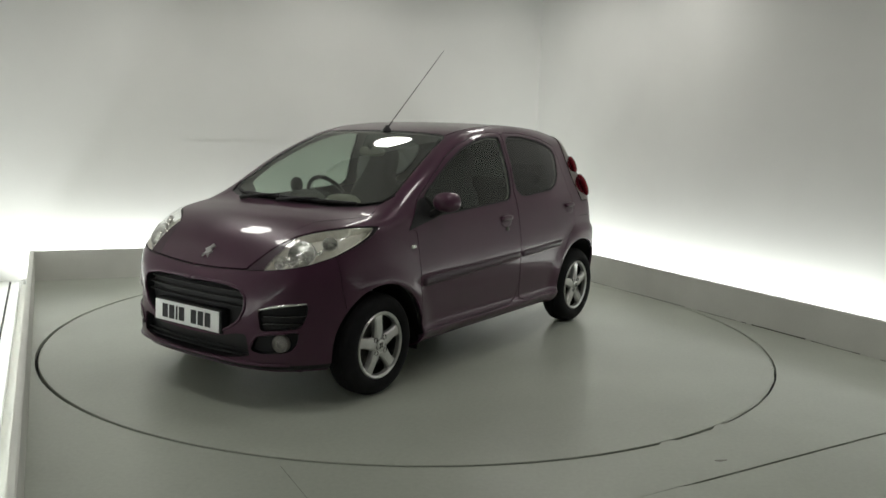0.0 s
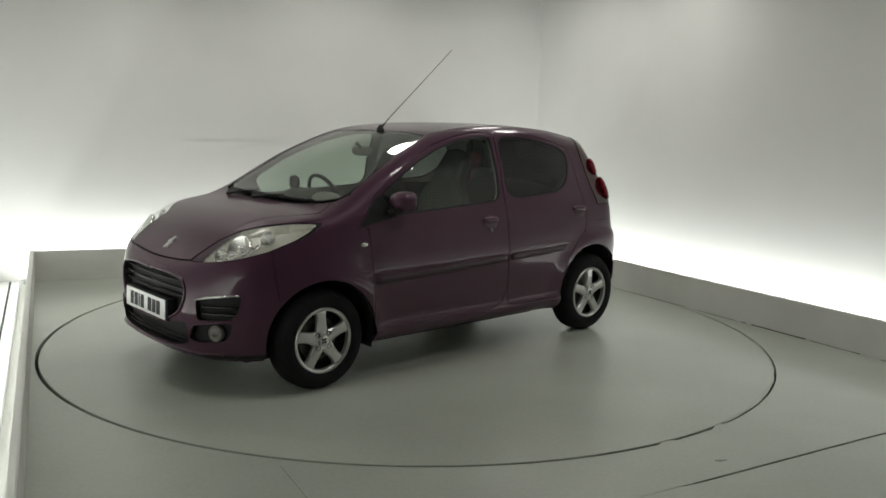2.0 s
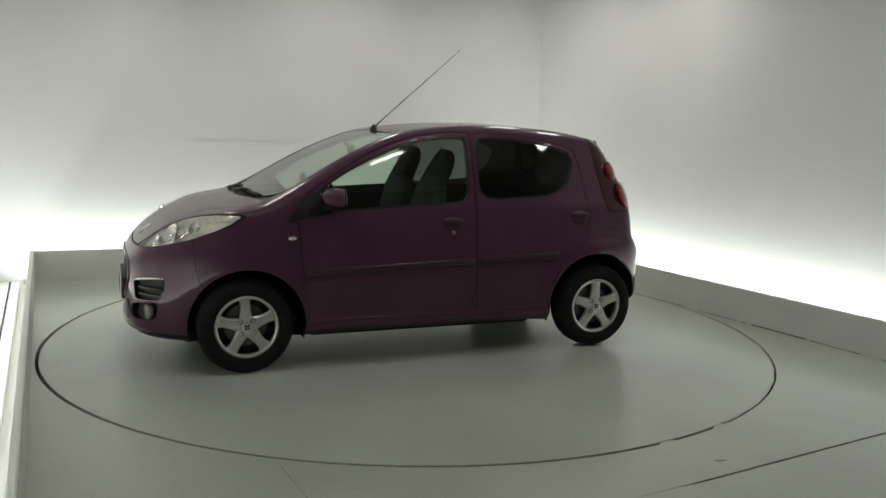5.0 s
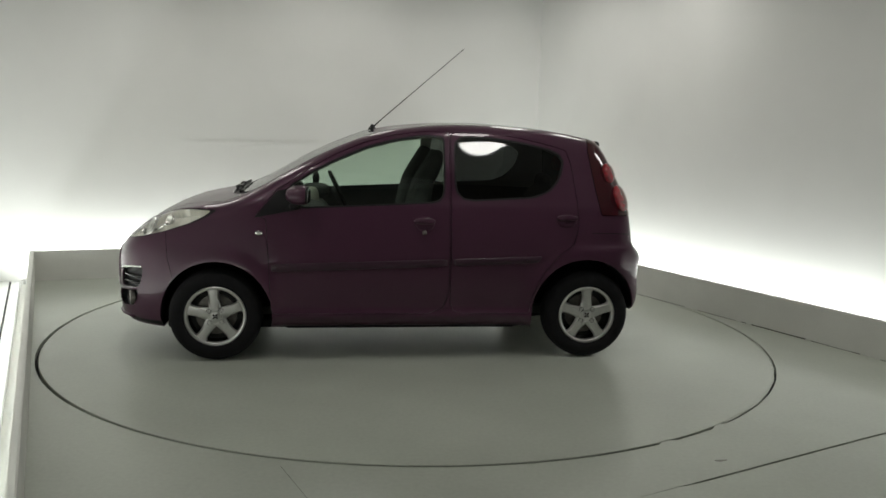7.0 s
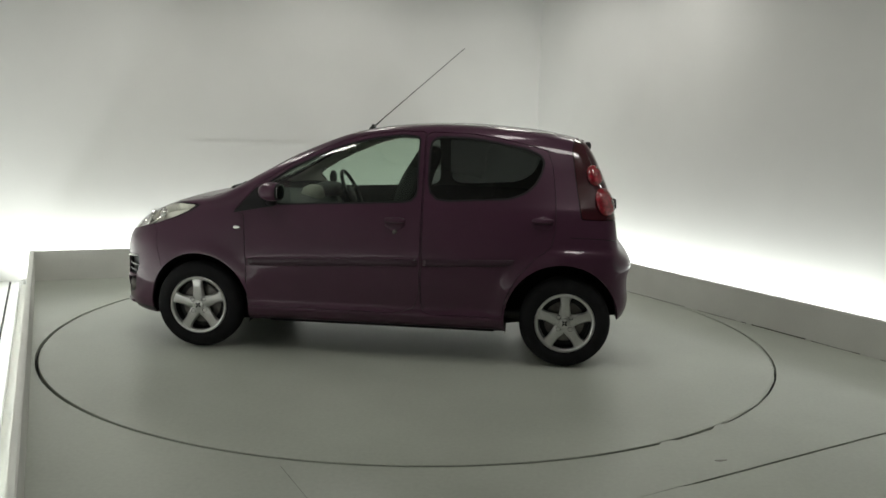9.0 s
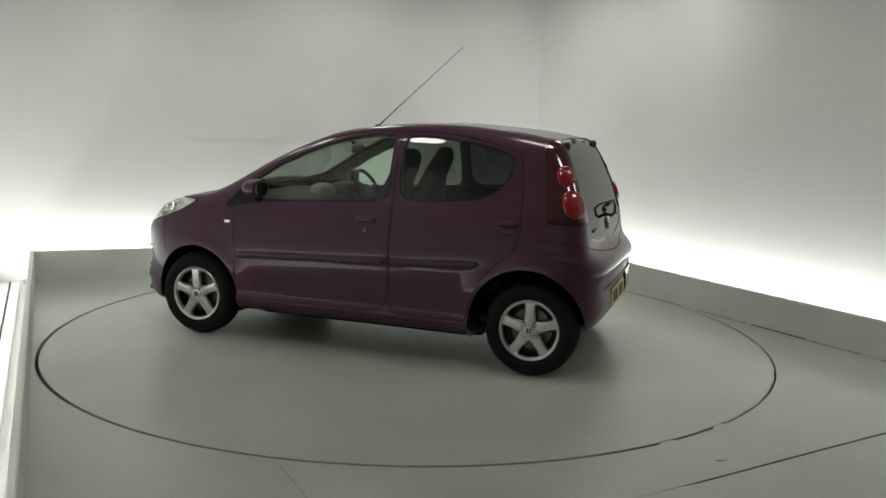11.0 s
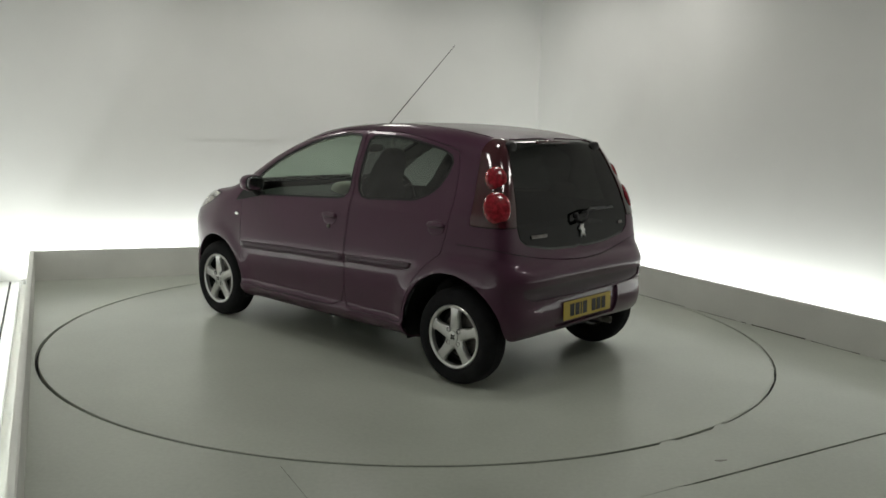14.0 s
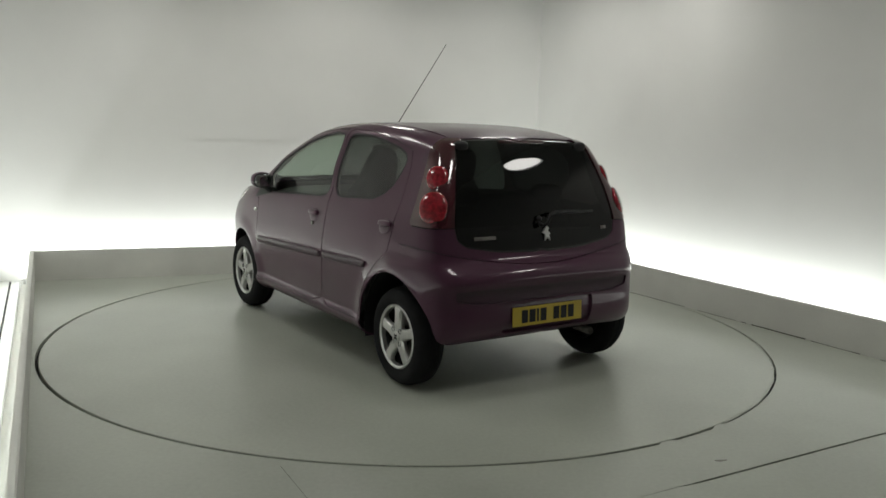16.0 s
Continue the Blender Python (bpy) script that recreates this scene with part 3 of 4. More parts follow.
def arc(cx, cz, r, n=40):
    return [(cx + r * math.cos(2 * math.pi * k / n), cz + r * math.sin(2 * math.pi * k / n)) for k in range(n)]


# outlines on the side (x, z)
WIN_F = rounded([(0.655, 0.958), (-0.222, 1.003), (-0.222, 1.392), (-0.10, 1.398), (0.07, 1.372), (0.245, 1.325), (0.42, 1.252),
                 (0.56, 1.180), (0.70, 1.090), (0.735, 1.055)], 0.2, 3)
MIRROR_BASE = [(0.935, 0.890), (0.655, 0.944), (0.735, 1.064), (0.798, 1.050)]
WIN_R = rounded([(-0.300, 1.008), (-0.800, 1.040), (-0.893, 1.076), (-0.952, 1.128), (-0.986, 1.195), (-1.000, 1.262), (-0.978, 1.298),
                 (-0.905, 1.330), (-0.722, 1.368), (-0.54, 1.392), (-0.300, 1.396)], 0.3, 3)
DOOR_F = rounded([(0.868, 0.88), (0.850, 0.60), (0.838, 0.300), (-0.262, 0.300), (-0.262, 1.43), (-0.10, 1.430), (0.085, 1.405), (0.265, 1.357),
                  (0.44, 1.285), (0.60, 1.195), (0.74, 1.10), (0.80, 1.06), (0.93, 0.905)], 0.12, 2)
DOOR_R = rounded([(-0.268, 0.300), (-0.775, 0.300), (-0.800, 0.42), (-0.865, 0.56), (-0.965, 0.672), (-1.065, 0.745), (-1.092, 0.86), (-1.085, 1.05), (-1.062, 1.23),
                  (-1.03, 1.33), (-0.92, 1.362), (-0.73, 1.402), (-0.54, 1.426), (-0.268, 1.43)], 0.15, 2)
STRIP_F = rounded([(0.832, 0.560), (0.832, 0.612), (-0.248, 0.648), (-0.248, 0.602)], 0.3, 3)
STRIP_R = rounded([(-0.284, 0.604), (-0.284, 0.649), (-0.855, 0.670), (-0.825, 0.626)], 0.3, 3)
TAIL_LAMP = rounded([(-1.178, 1.335), (-1.212, 1.115), (-1.245, 0.927), (-1.7, 0.927), (-1.7, 1.42), (-1.19, 1.40)], 0.08, 3)
WING_SEAM = [(1.462, 0.80), (1.452, 0.64), (1.425, 0.52)]
# outlines on the ends (y, z)
HEAD_LAMP = rounded([(0.352, 0.721), (0.440, 0.727), (0.545, 0.739), (0.645, 0.758), (0.712, 0.794), (0.740, 0.844), (0.748, 0.890), (0.740, 0.928), (0.694, 0.932),
                     (0.62, 0.920), (0.54, 0.902), (0.470, 0.876), (0.420, 0.828), (0.384, 0.775)], 0.3, 3)
NOSE_SEAM = [(y, 0.706 + 0.125 * y * y) for y in np.linspace(-0.02, 0.42, 12)]
MOUTH = rounded([(-0.03, 0.650), (0.27, 0.647), (0.372, 0.630), (0.405, 0.590), (0.402, 0.53), (0.365, 0.46), (0.27, 0.402), (-0.03, 0.388)], 0.3, 4)
INTAKE = rounded([(-0.03, 0.366), (0.24, 0.372), (0.345, 0.398), (0.408, 0.402), (0.418, 0.345), (0.428, 0.290), (0.30, 0.262), (-0.03, 0.254)], 0.3, 3)
VENT = rounded([(0.470, 0.533), (0.56, 0.553), (0.667, 0.566), (0.662, 0.50), (0.640, 0.436), (0.55, 0.426), (0.482, 0.424)], 0.3, 3)
FOG_NICHE = rounded([(0.428, 0.318), (0.468, 0.400), (0.55, 0.410), (0.637, 0.420), (0.632, 0.36), (0.605, 0.315), (0.5, 0.303)], 0.35, 4)
BACK_GLASS = rounded([(-0.03, 1.402), (0.40, 1.392), (0.482, 1.358), (0.508, 1.27), (0.548, 1.13), (0.588, 0.94), (0.575, 0.862), (0.52, 0.826), (0.3, 0.790), (-0.03, 0.778)], 0.25, 3)
TAIL_SEAM = [(y, 0.712 + 0.17 * y * y) for y in np.linspace(-0.02, 0.80, 16)]
BUMPER_BAND = rounded([(-0.03, 0.596), (0.50, 0.596), (0.640, 0.590), (0.632, 0.540), (0.52, 0.515), (-0.03, 0.512)], 0.25, 3)
PLATE_NICHE = rounded([(-0.03, 0.505), (0.345, 0.505), (0.330, 0.33), (-0.03, 0.33)], 0.15, 3)
# outlines from above (x, y)
SCREEN = rounded([(1.055, -0.03), (1.042, 0.3), (0.998, 0.5), (0.950, 0.598), (0.890, 0.622), (0.60, 0.580), (0.42, 0.545), (0.27, 0.512), (0.222, 0.47), (0.205, 0.3), (0.198, -0.03)], 0.2, 3)
BONNET_SIDE = [(1.005, 0.600), (1.06, 0.628), (1.12, 0.650), (1.2, 0.60), (1.335, 0.462), (1.5, 0.404), (1.72, 0.398), (1.9, 0.398)]
COWL_LINE = [(1.115, -0.02), (1.102, 0.3), (1.055, 0.5), (1.005, 0.600)]
ROOF_DITCH = [(0.23, 0.503), (0.0, 0.508), (-0.5, 0.505), (-1.0, 0.487), (-1.18, 0.475)]
BONNET = [(1.9, -0.05), *BONNET_SIDE[::-1], *COWL_LINE[::-1], (1.115, -0.05)]


def ribbon(line, w):
    """A thin closed outline along an open line."""
    p = np.array(line, float)
    d = np.gradient(p, axis=0)
    n = np.stack([d[:, 1], -d[:, 0]], 1) / np.linalg.norm(d, axis=1)[:, None]
    return [tuple(q) for q in np.vstack([p + n * w, (p - n * w)[::-1]])]


class Region:
    """Named sets of faces, told by outlines."""
    def __init__(self, bm):
        self.bm = bm
        self.rules = []

    def rule(self, name, view, poly, keep):
        self.rules.append((name, AXES[view], [tuple(q) for q in poly], keep))
        cut(self.bm, poly, view, keep)

    def sort(self):
        sets = {}
        boxes = [(np.min(p, 0), np.max(p, 0)) for _, _, p, _ in self.rules]
        self.bm.normal_update()
        for f in self.bm.faces:
            c = f.calc_center_median()
            name = "body"
            for (label, (i, j), poly, keep), (lo, hi) in zip(self.rules, boxes):
                if lo[0] <= c[i] <= hi[0] and lo[1] <= c[j] <= hi[1] and keep(c, f.normal) and within(poly, c[i], c[j]):
                    name = label
                    break
            sets.setdefault(name, []).append(f)
        return sets


def panel(faces, offset=0.0, rim=-0.010, both=False, mirrored=False):
    """A mesh of some hull faces, moved along the normal by offset, with a rim turned in round its border."""
    bm = bmesh.new()
    ref = {}
    for f in faces:
        for v in f.verts:
            if v not in ref:
                n = v.normal
                co = v.co + n * offset
                if abs(v.co.y) < 1e-4:
                    co.y = 0
                w = bm.verts.new(co)
                ref[v] = w
    normal = {w: Vector(v.normal) for v, w in ref.items()}
    for f in faces:
        try:
            bm.faces.new([ref[v] for v in f.verts])
        except ValueError:
            pass
    bm.normal_update()
    if rim:
        border = [e for e in bm.edges if len(e.link_faces) == 1 and not (both and all(abs(v.co.y) < 1e-4 for v in e.verts))]
        for e in border:
            e.smooth = False
        twin = {}
        for e in border:
            for v in e.verts:
                if v not in twin:
                    twin[v] = bm.verts.new(v.co + normal[v] * rim)
                    if abs(v.co.y) < 1e-4:
                        twin[v].co.y = 0
        for e in border:
            a, b = e.link_loops[0].vert, e.link_loops[0].link_loop_next.vert
            bm.faces.new((b, a, twin[a], twin[b]))
    if mirrored or both:
        geom = list(bm.verts) + list(bm.edges) + list(bm.faces)
        if both:
            dup = bmesh.ops.duplicate(bm, geom=geom)["geom"]
            vs = [g for g in dup if isinstance(g, bmesh.types.BMVert)]
            fs = [g for g in dup if isinstance(g, bmesh.types.BMFace)]
        else:
            vs, fs = list(bm.verts), list(bm.faces)
        for v in vs:
            v.co.y = -v.co.y
        bmesh.ops.reverse_faces(bm, faces=fs)
        if both:
            bmesh.ops.remove_doubles(bm, verts=[v for v in bm.verts if abs(v.co.y) < 2e-4], dist=5e-4)
    return bm


def on_side(x, z):
    """The hull's half width at x, z."""
    return float(hull_points(np.array([[x, 1.0, z]]), np.array([[x, 0.0, z]]))[0, 1])


def on_end(y, z, sign):
    lo, hi = 0.6, 2.2
    for _ in range(26):
        mid = (lo + hi) / 2
        if hull(np.array([mid * sign]), np.array([abs(y)]), np.array([z]))[0] < 0:
            lo = mid
        else:
            hi = mid
    return lo * sign


def on_top(x, y):
    lo, hi = 0.5, 1.7
    for _ in range(26):
        mid = (lo + hi) / 2
        if hull(np.array([x]), np.array([abs(y)]), np.array([mid]))[0] < 0:
            lo = mid
        else:
            hi = mid
    return lo


def build_car():
    car = tagged(new("car"), "small dark aubergine five-door hatchback parked on the turntable", "car")
    bm = hull_mesh()
    reg = Region(bm)
    flank = lambda c, n: c.y > 0.42 and n.y > 0.12
    low = lambda c, n: c.y > 0.42
    nose = lambda c, n: c.x > 0.95 and (n.x > 0.1 or n.z > 0.3 or n.y > 0.2)
    nose_only = lambda c, n: c.x > 1.3 and n.x > 0.15
    tail = lambda c, n: c.x < -1.0 and n.x < -0.12
    tail_side = lambda c, n: c.x < -1.0 and c.y > 0.42 and (n.y > 0.1 or n.x < -0.2)
    top = lambda c, n: n.z > 0.15 and c.z > 0.6
    for k, (cx, cz, r) in enumerate(ARCHES):
        reg.rule("arch", "side", arc(cx, cz, r), low)
    # nose
    reg.rule("head_lamp", "end", HEAD_LAMP, nose)
    reg.rule("head_seam", "end", grow(HEAD_LAMP, 0.006), nose)
    reg.rule("mouth", "end", MOUTH, nose_only)
    reg.rule("intake", "end", INTAKE, nose_only)
    reg.rule("vent", "end", VENT, nose_only)
    reg.rule("fog_niche", "end", FOG_NICHE, nose_only)
    reg.rule("nose_seam", "end", ribbon(NOSE_SEAM, 0.004), nose_only)
    reg.rule("wing_seam", "side", ribbon(WING_SEAM, 0.0016), flank)
    # bonnet, cowl, screen
    reg.rule("screen", "top", SCREEN, top)
    reg.rule("screen_seal", "top", grow(SCREEN, 0.014), top)
    reg.rule("bonnet_seam", "top", ribbon(BONNET_SIDE[:4], 0.003), top)
    reg.rule("bonnet", "top", BONNET, lambda c, n: n.z > 0.15 and c.x > 0.9 and c.z > 0.706 + 0.125 * c.y ** 2)
    reg.rule("cowl", "top", [(1.116, -0.03), (1.102, 0.3), (1.055, 0.5), (1.005, 0.607), (0.90, 0.65), (0.87, 0.61), (0.9, -0.03)], top)
    reg.rule("roof_ditch", "top", ribbon(ROOF_DITCH, 0.005), lambda c, n: n.z > 0.15 and c.z > 1.2)
    # flanks
    reg.rule("win_f", "side", WIN_F, flank)
    reg.rule("mirror_base", "side", MIRROR_BASE, flank)
    reg.rule("seal_f", "side", grow(WIN_F, 0.012), flank)
    reg.rule("win_r", "side", WIN_R, flank)
    reg.rule("seal_r", "side", grow(WIN_R, 0.012), flank)
    reg.rule("door_f", "side", grow(DOOR_F, -0.004), flank)
    reg.rule("shut_f", "side", DOOR_F, flank)
    reg.rule("door_r", "side", grow(DOOR_R, -0.004), flank)
    reg.rule("shut_r", "side", DOOR_R, flank)
    # tail
    reg.rule("back_glass", "end", BACK_GLASS, tail)
    reg.rule("back_seal", "end", grow(BACK_GLASS, 0.012), tail)
    reg.rule("tail_lamp", "side", TAIL_LAMP, tail_side)
    reg.rule("tail_lamp_seam", "side", grow(TAIL_LAMP, 0.005), tail_side)
    reg.rule("tail_seam", "end", ribbon(TAIL_SEAM, 0.0022), lambda c, n: c.x < -1.19 and (n.x < -0.12 or n.y > 0.3))
    reg.rule("bumper_band", "end", BUMPER_BAND, lambda c, n: c.x < -1.3 and n.x < -0.3)
    reg.rule("plate_niche", "end", PLATE_NICHE, lambda c, n: c.x < -1.3 and n.x < -0.3)
    tip_line = [(0.452, 0.70), (0.492, 0.95)]
    cut(bm, tip_line, "end", nose, closed=False)
    cut(bm, [(-0.1, 0.243), (0.9, 0.243)], "end", lambda c, n: c.x > 1.3, closed=False)
    sets = reg.sort()
    past_tip = lambda c: c.y < 0.452 + 0.16 * (c.z - 0.70)
    sets["head_tip"] = [f for f in sets["head_lamp"] if past_tip(f.calc_center_median())]
    sets["head_bowl"] = [f for f in sets["head_lamp"] if not past_tip(f.calc_center_median())]
    shell = sets["body"]
    front_bumper = [f for f in shell if f.calc_center_median().x > 1.44 and f.calc_center_median().z < 0.80 and f.normal.z > -0.9]
    rear_bumper = [f for f in shell if f.calc_center_median().x < -1.19 and f.calc_center_median().z < 0.712 + 0.17 * f.calc_center_median().y ** 2 and f.normal.z > -0.9]
    taken = set(front_bumper) | set(rear_bumper)
    valance = [f for f in front_bumper if f.calc_center_median().z < 0.243]
    front_bumper = [f for f in front_bumper if f.calc_center_median().z >= 0.243]
    roof = [f for f in shell if f not in taken and f.normal.z > 0.3 and f.calc_center_median().z > 1.2 and f.calc_center_median().y < 0.507 - 0.02 * max(0, -f.calc_center_median().x - 0.4)
            and f.calc_center_median().x < 0.24]
    taken |= set(roof)
    rest = [f for f in shell if f not in taken]
    body = part("body", panel(rest, both=True), PAINT, car)
    part("front_bumper", panel(front_bumper, both=True), PAINT, car)
    # lowest faces of the bumper, below z 0.243, in black
    part("front_valance", panel(valance, -0.006, both=True), BLACK, car, "black strip along the bottom of the front bumper")
    part("rear_bumper", panel(rear_bumper, both=True), PAINT, car)
    part("roof", panel(roof, both=True), PAINT, car)
    part("bonnet", panel(sets["bonnet"], 0.001, both=True), PAINT, car)
    part("windscreen", panel(sets["screen"], -0.003, 0, both=True), GLASS_SCREEN, car, "clear raked windscreen")
    part("windscreen_seal", panel(sets["screen_seal"], -0.001, both=True), GLOSS_BLACK, car, "black screen border")
    part("cowl", panel(sets.get("cowl", []), -0.012, 0.012, both=True), BLACK, car, "black plastic cowl below the windscreen")
    for key, name in (("nose_seam", "bonnet_gap"), ("tail_seam", "bumper_gap")):
        if sets.get(key):
            part(name, panel(sets[key], -0.007, 0, both=True), GAP, car)
    part("rear_window", panel(sets["back_glass"], -0.002, -0.008, both=True), GLASS_BACK, car, "dark-tinted frameless glass tailgate")
    part("rear_window_seal", panel(sets["back_seal"], -0.005, 0, both=True), GLOSS_BLACK, car)
    part("plate_recess", panel(sets["plate_niche"], -0.018, 0.018, both=True), PAINT, car)
    # the recess is shallow; the darker paint stands in for its shade
    part("bumper_band", panel(sets["bumper_band"], -0.010, 0.010, both=True), PAINT_DARK, car, "recessed rear bumper band with its shade put into the colour")
    part("grille", panel(sets["mouth"], -0.045, 0.045, both=True), BLACK, car, "black open grille")
    part("lower_intake", panel(sets["intake"], -0.045, 0.045, both=True), BLACK, car, "black lower air intake")
    # the pieces that come in pairs
    for mirrored in (False, True):
        s = -1 if mirrored else 1
        for key, name, win, seal, strip in (("door_f", "front_door", "win_f", "seal_f", STRIP_F), ("door_r", "rear_door", "win_r", "seal_r", STRIP_R)):
            door = part(name, panel(sets[key], mirrored=mirrored), PAINT, car)
            part("shut_line", panel(sets["shut" + key[4:]], -0.008, 0, mirrored=mirrored), GAP, door, "dark panel gap")
            part("window", panel(sets[win], -0.004, 0, mirrored=mirrored), GLASS_CLEAR if key == "door_f" else GLASS_DARK, door,
                 "clear door glass" if key == "door_f" else "dark privacy glass")
            part("window_seal", panel(sets[seal], -0.003, -0.006, mirrored=mirrored), BLACK, door, "black rubber window seal")
            b2 = bmesh.new()
            strip_panel(b2, strip, s)
            # body-coloured in itself; PAINT_DARK adds the shade of its downward face
            part("rubbing_strip", b2, PAINT_DARK, door, "body-coloured side moulding with its shade put into the colour")
            hx, hz = (-0.100, 0.872) if key == "door_f" else (-1.010, 0.900)
            door_handle(door, hx, hz, s, key == "door_f")
            if key == "door_f":
                part("mirror_base", panel(sets["mirror_base"], 0.002, mirrored=mirrored), BLACK, door, "black mirror mounting triangle")
                if not mirrored:
                    side_mirror(door, s)
        for key, name in (("bonnet_seam", "bonnet_side_gap"), ("roof_ditch", "roof_moulding"), ("wing_seam", "wing_gap")):
            part(name, panel(sets[key], -0.007, 0, mirrored=mirrored), GAP, car)
        lamp = part("headlight", panel(sets["head_bowl"], -0.055, 0.050, mirrored=mirrored), LAMP_BOWL, car, "clear almond-shaped headlamp with pale housing")
        part("inner_tip", panel(sets["head_tip"], -0.003, mirrored=mirrored), PAINT_DARK, lamp, "smoked dark inner tip")
        headlight_inside(lamp, s)
        part("lens", panel(sets["head_bowl"], -0.001, 0, mirrored=mirrored), GLASS_LENS, lamp, "clear curved lens")
        part("surround", panel(sets["head_seam"], -0.006, 0, mirrored=mirrored), GAP, lamp)
        part("bumper_vent", panel(sets["vent"], -0.03, 0.03, mirrored=mirrored), BLACK, car, "black corner vent")
        part("fog_lamp_recess", panel(sets["fog_niche"], -0.03, 0.03, mirrored=mirrored), BLACK, car, "black fog lamp recess")
        tl = part("tail_light", panel(sets["tail_lamp"], 0.004, -0.02, mirrored=mirrored), RED_DARK, car, "tall dark red tail lamp")
        part("tail_light_gap", panel(sets["tail_lamp_seam"], -0.008, 0, mirrored=mirrored), GAP, tl)
        for x, z, wide, tall in ((-1.318, 1.190, 0.062, 0.070), (-1.384, 1.034, 0.078, 0.092)):
            lamp_dome(tl, x, z, wide, tall, s)
        front_corner(car, s)
        for k, (cx, cz, r) in enumerate(ARCHES):
            b2 = bmesh.new()
            n = 40
            rings = []
            for y in (0.50, 0.775):
                ring = []
                for a in (np.linspace(-0.10, math.pi + 0.28, n) if cx > 0 else np.linspace(-0.28, math.pi + 0.02, n)):
                    x, z = cx + (r + 0.004) * math.cos(a), cz + (r + 0.004) * math.sin(a)
                    ring.append(b2.verts.new((x, s * (y if y < 0.6 else min(y, on_side(x, max(z, 0.26)) - 0.015)), z)))
                rings.append(ring)
            for i in range(n - 1):
                b2.faces.new((rings[0][i], rings[0][i + 1], rings[1][i + 1], rings[1][i]))
            b2.faces.new(rings[0])
            part("wheel_arch_liner", b2, BLACK, car)
        for x in (HUB_X, -HUB_X):
            wheel(car, x, s)
        b2 = bmesh.new()
        x, z = 0.907, 0.798
        y = on_side(x, z)
        blob(b2, (x, s * (y + 0.002), z), (0.024, 0.009, 0.013), 2.2)
        part("side_repeater", b2, REFLECTOR, car, "small clear oval side indicator")
    # inner skin of the cabin
    cabin = lambda f: -1.42 < f.calc_center_median().x < 1.0 and f.calc_center_median().z > 0.35
    inner = [f for k in ("body", "door_f", "door_r", "shut_f", "shut_r", "seal_f", "seal_r", "mirror_base") for f in sets.get(k, []) if cabin(f)]
    upper = [f for f in inner if f.calc_center_median().z > 1.0]
    lower = [f for f in inner if f.calc_center_median().z <= 1.0]
    part("headlining", panel(upper, -0.022, 0, both=True), LINING, car, "pale headlining")
    part("cabin_trim", panel(lower, -0.022, 0, both=True), TRIM, car, "dark grey cabin lining")
    bm.free()
    cabin_fittings(car)
    front_details(car)
    tail_details(car)
    return car


def hull_normal(x, y, z):
    e = 0.004
    f = lambda a, b, c: hull(np.array([a]), np.array([b]), np.array([c]))[0]
    return Vector((f(x + e, y, z) - f(x - e, y, z), f(x, y + e, z) - f(x, y - e, z), f(x, y, z + e) - f(x, y, z - e))).normalized()


def lamp_dome(lamp, x, z, wide, tall, s):
    """A swollen red chamber that stands out of the tail lamp, glossy and mottled."""
    y = on_side(x, z)
    n = hull_normal(x, y, z)
    at = Vector((x, s * y, z)) - Vector((n.x, s * n.y, n.z)) * 0.001
    n = (n + Vector((-0.45, 0, 0))).normalized()
    m = Matrix.Translation(at) @ facing((n.x, s * n.y, n.z))
    b = bmesh.new()
    blob(b, (0, 0, 0), (wide, tall, 0.023), 2.2, m, 28, 16)
    part("lamp_chamber", b, RED, lamp, "swollen bright red lamp chamber")


def strip_panel(bm, outline, s):
    """A rounded moulding that follows the door skin."""
    p = np.array(outline)
    x0, x1 = p[:, 0].min(), p[:, 0].max()
    xs = np.linspace(x0 + 0.002, x1 - 0.002, 30)
    rows = []
    for x in xs:
        zs = []
        for k in range(len(p)):
            a, b = p[k], p[(k + 1) % len(p)]
            if (a[0] > x) != (b[0] > x):
                zs.append(a[1] + (b[1] - a[1]) * (x - a[0]) / (b[0] - a[0]))
        lo, hi = min(zs), max(zs)
        row = []
        for t, h in ((0, -0.004), (0.03, 0.008), (0.12, 0.012), (0.5, 0.011), (0.88, 0.007), (0.97, 0.003), (1, -0.004)):
            z = lo + (hi - lo) * t
            row.append(bm.verts.new((x, s * (on_side(x, z) + h), z)))
        rows.append(row)
    for a, b in zip(rows, rows[1:]):
        for k in range(len(a) - 1):
            bm.faces.new((a[k], b[k], b[k + 1], a[k + 1]))
    bm.faces.new(rows[0])
    bm.faces.new(rows[-1][::-1])
    bmesh.ops.recalc_face_normals(bm, faces=bm.faces)


def door_handle(door, x, z, s, lock):
    y = on_side(x, z)
    n = hull_normal(x, y, z)
    lean = math.degrees(math.atan2(n.z, n.y))
    base = Matrix.Translation((x, s * y, z)) @ pose(0, 0, 0, lean * s, 0, 0)
    b = bmesh.new()
    blob(b, (0, 0.0, -0.008), (0.064, 0.0055, 0.044), 2.1, base)
    part("handle_scoop", b, PAINT, door, "rounded finger scoop")
    b = bmesh.new()
    blob(b, (0, s * 0.010, 0.008), (0.066, 0.015, 0.018), 2.8, base)
    part("handle", b, PAINT, door, "body-coloured pull handle")
    if lock:
        b = bmesh.new()
        lathe(b, [(0.0005, 0.010), (0.012, 0.009), (0.014, 0.004), (0.014, -0.004)], 20, base @ pose(0.0, 0, -0.062, -90 * s, 0, 0))
        part("door_lock", b, STEEL, door, "round key lock")


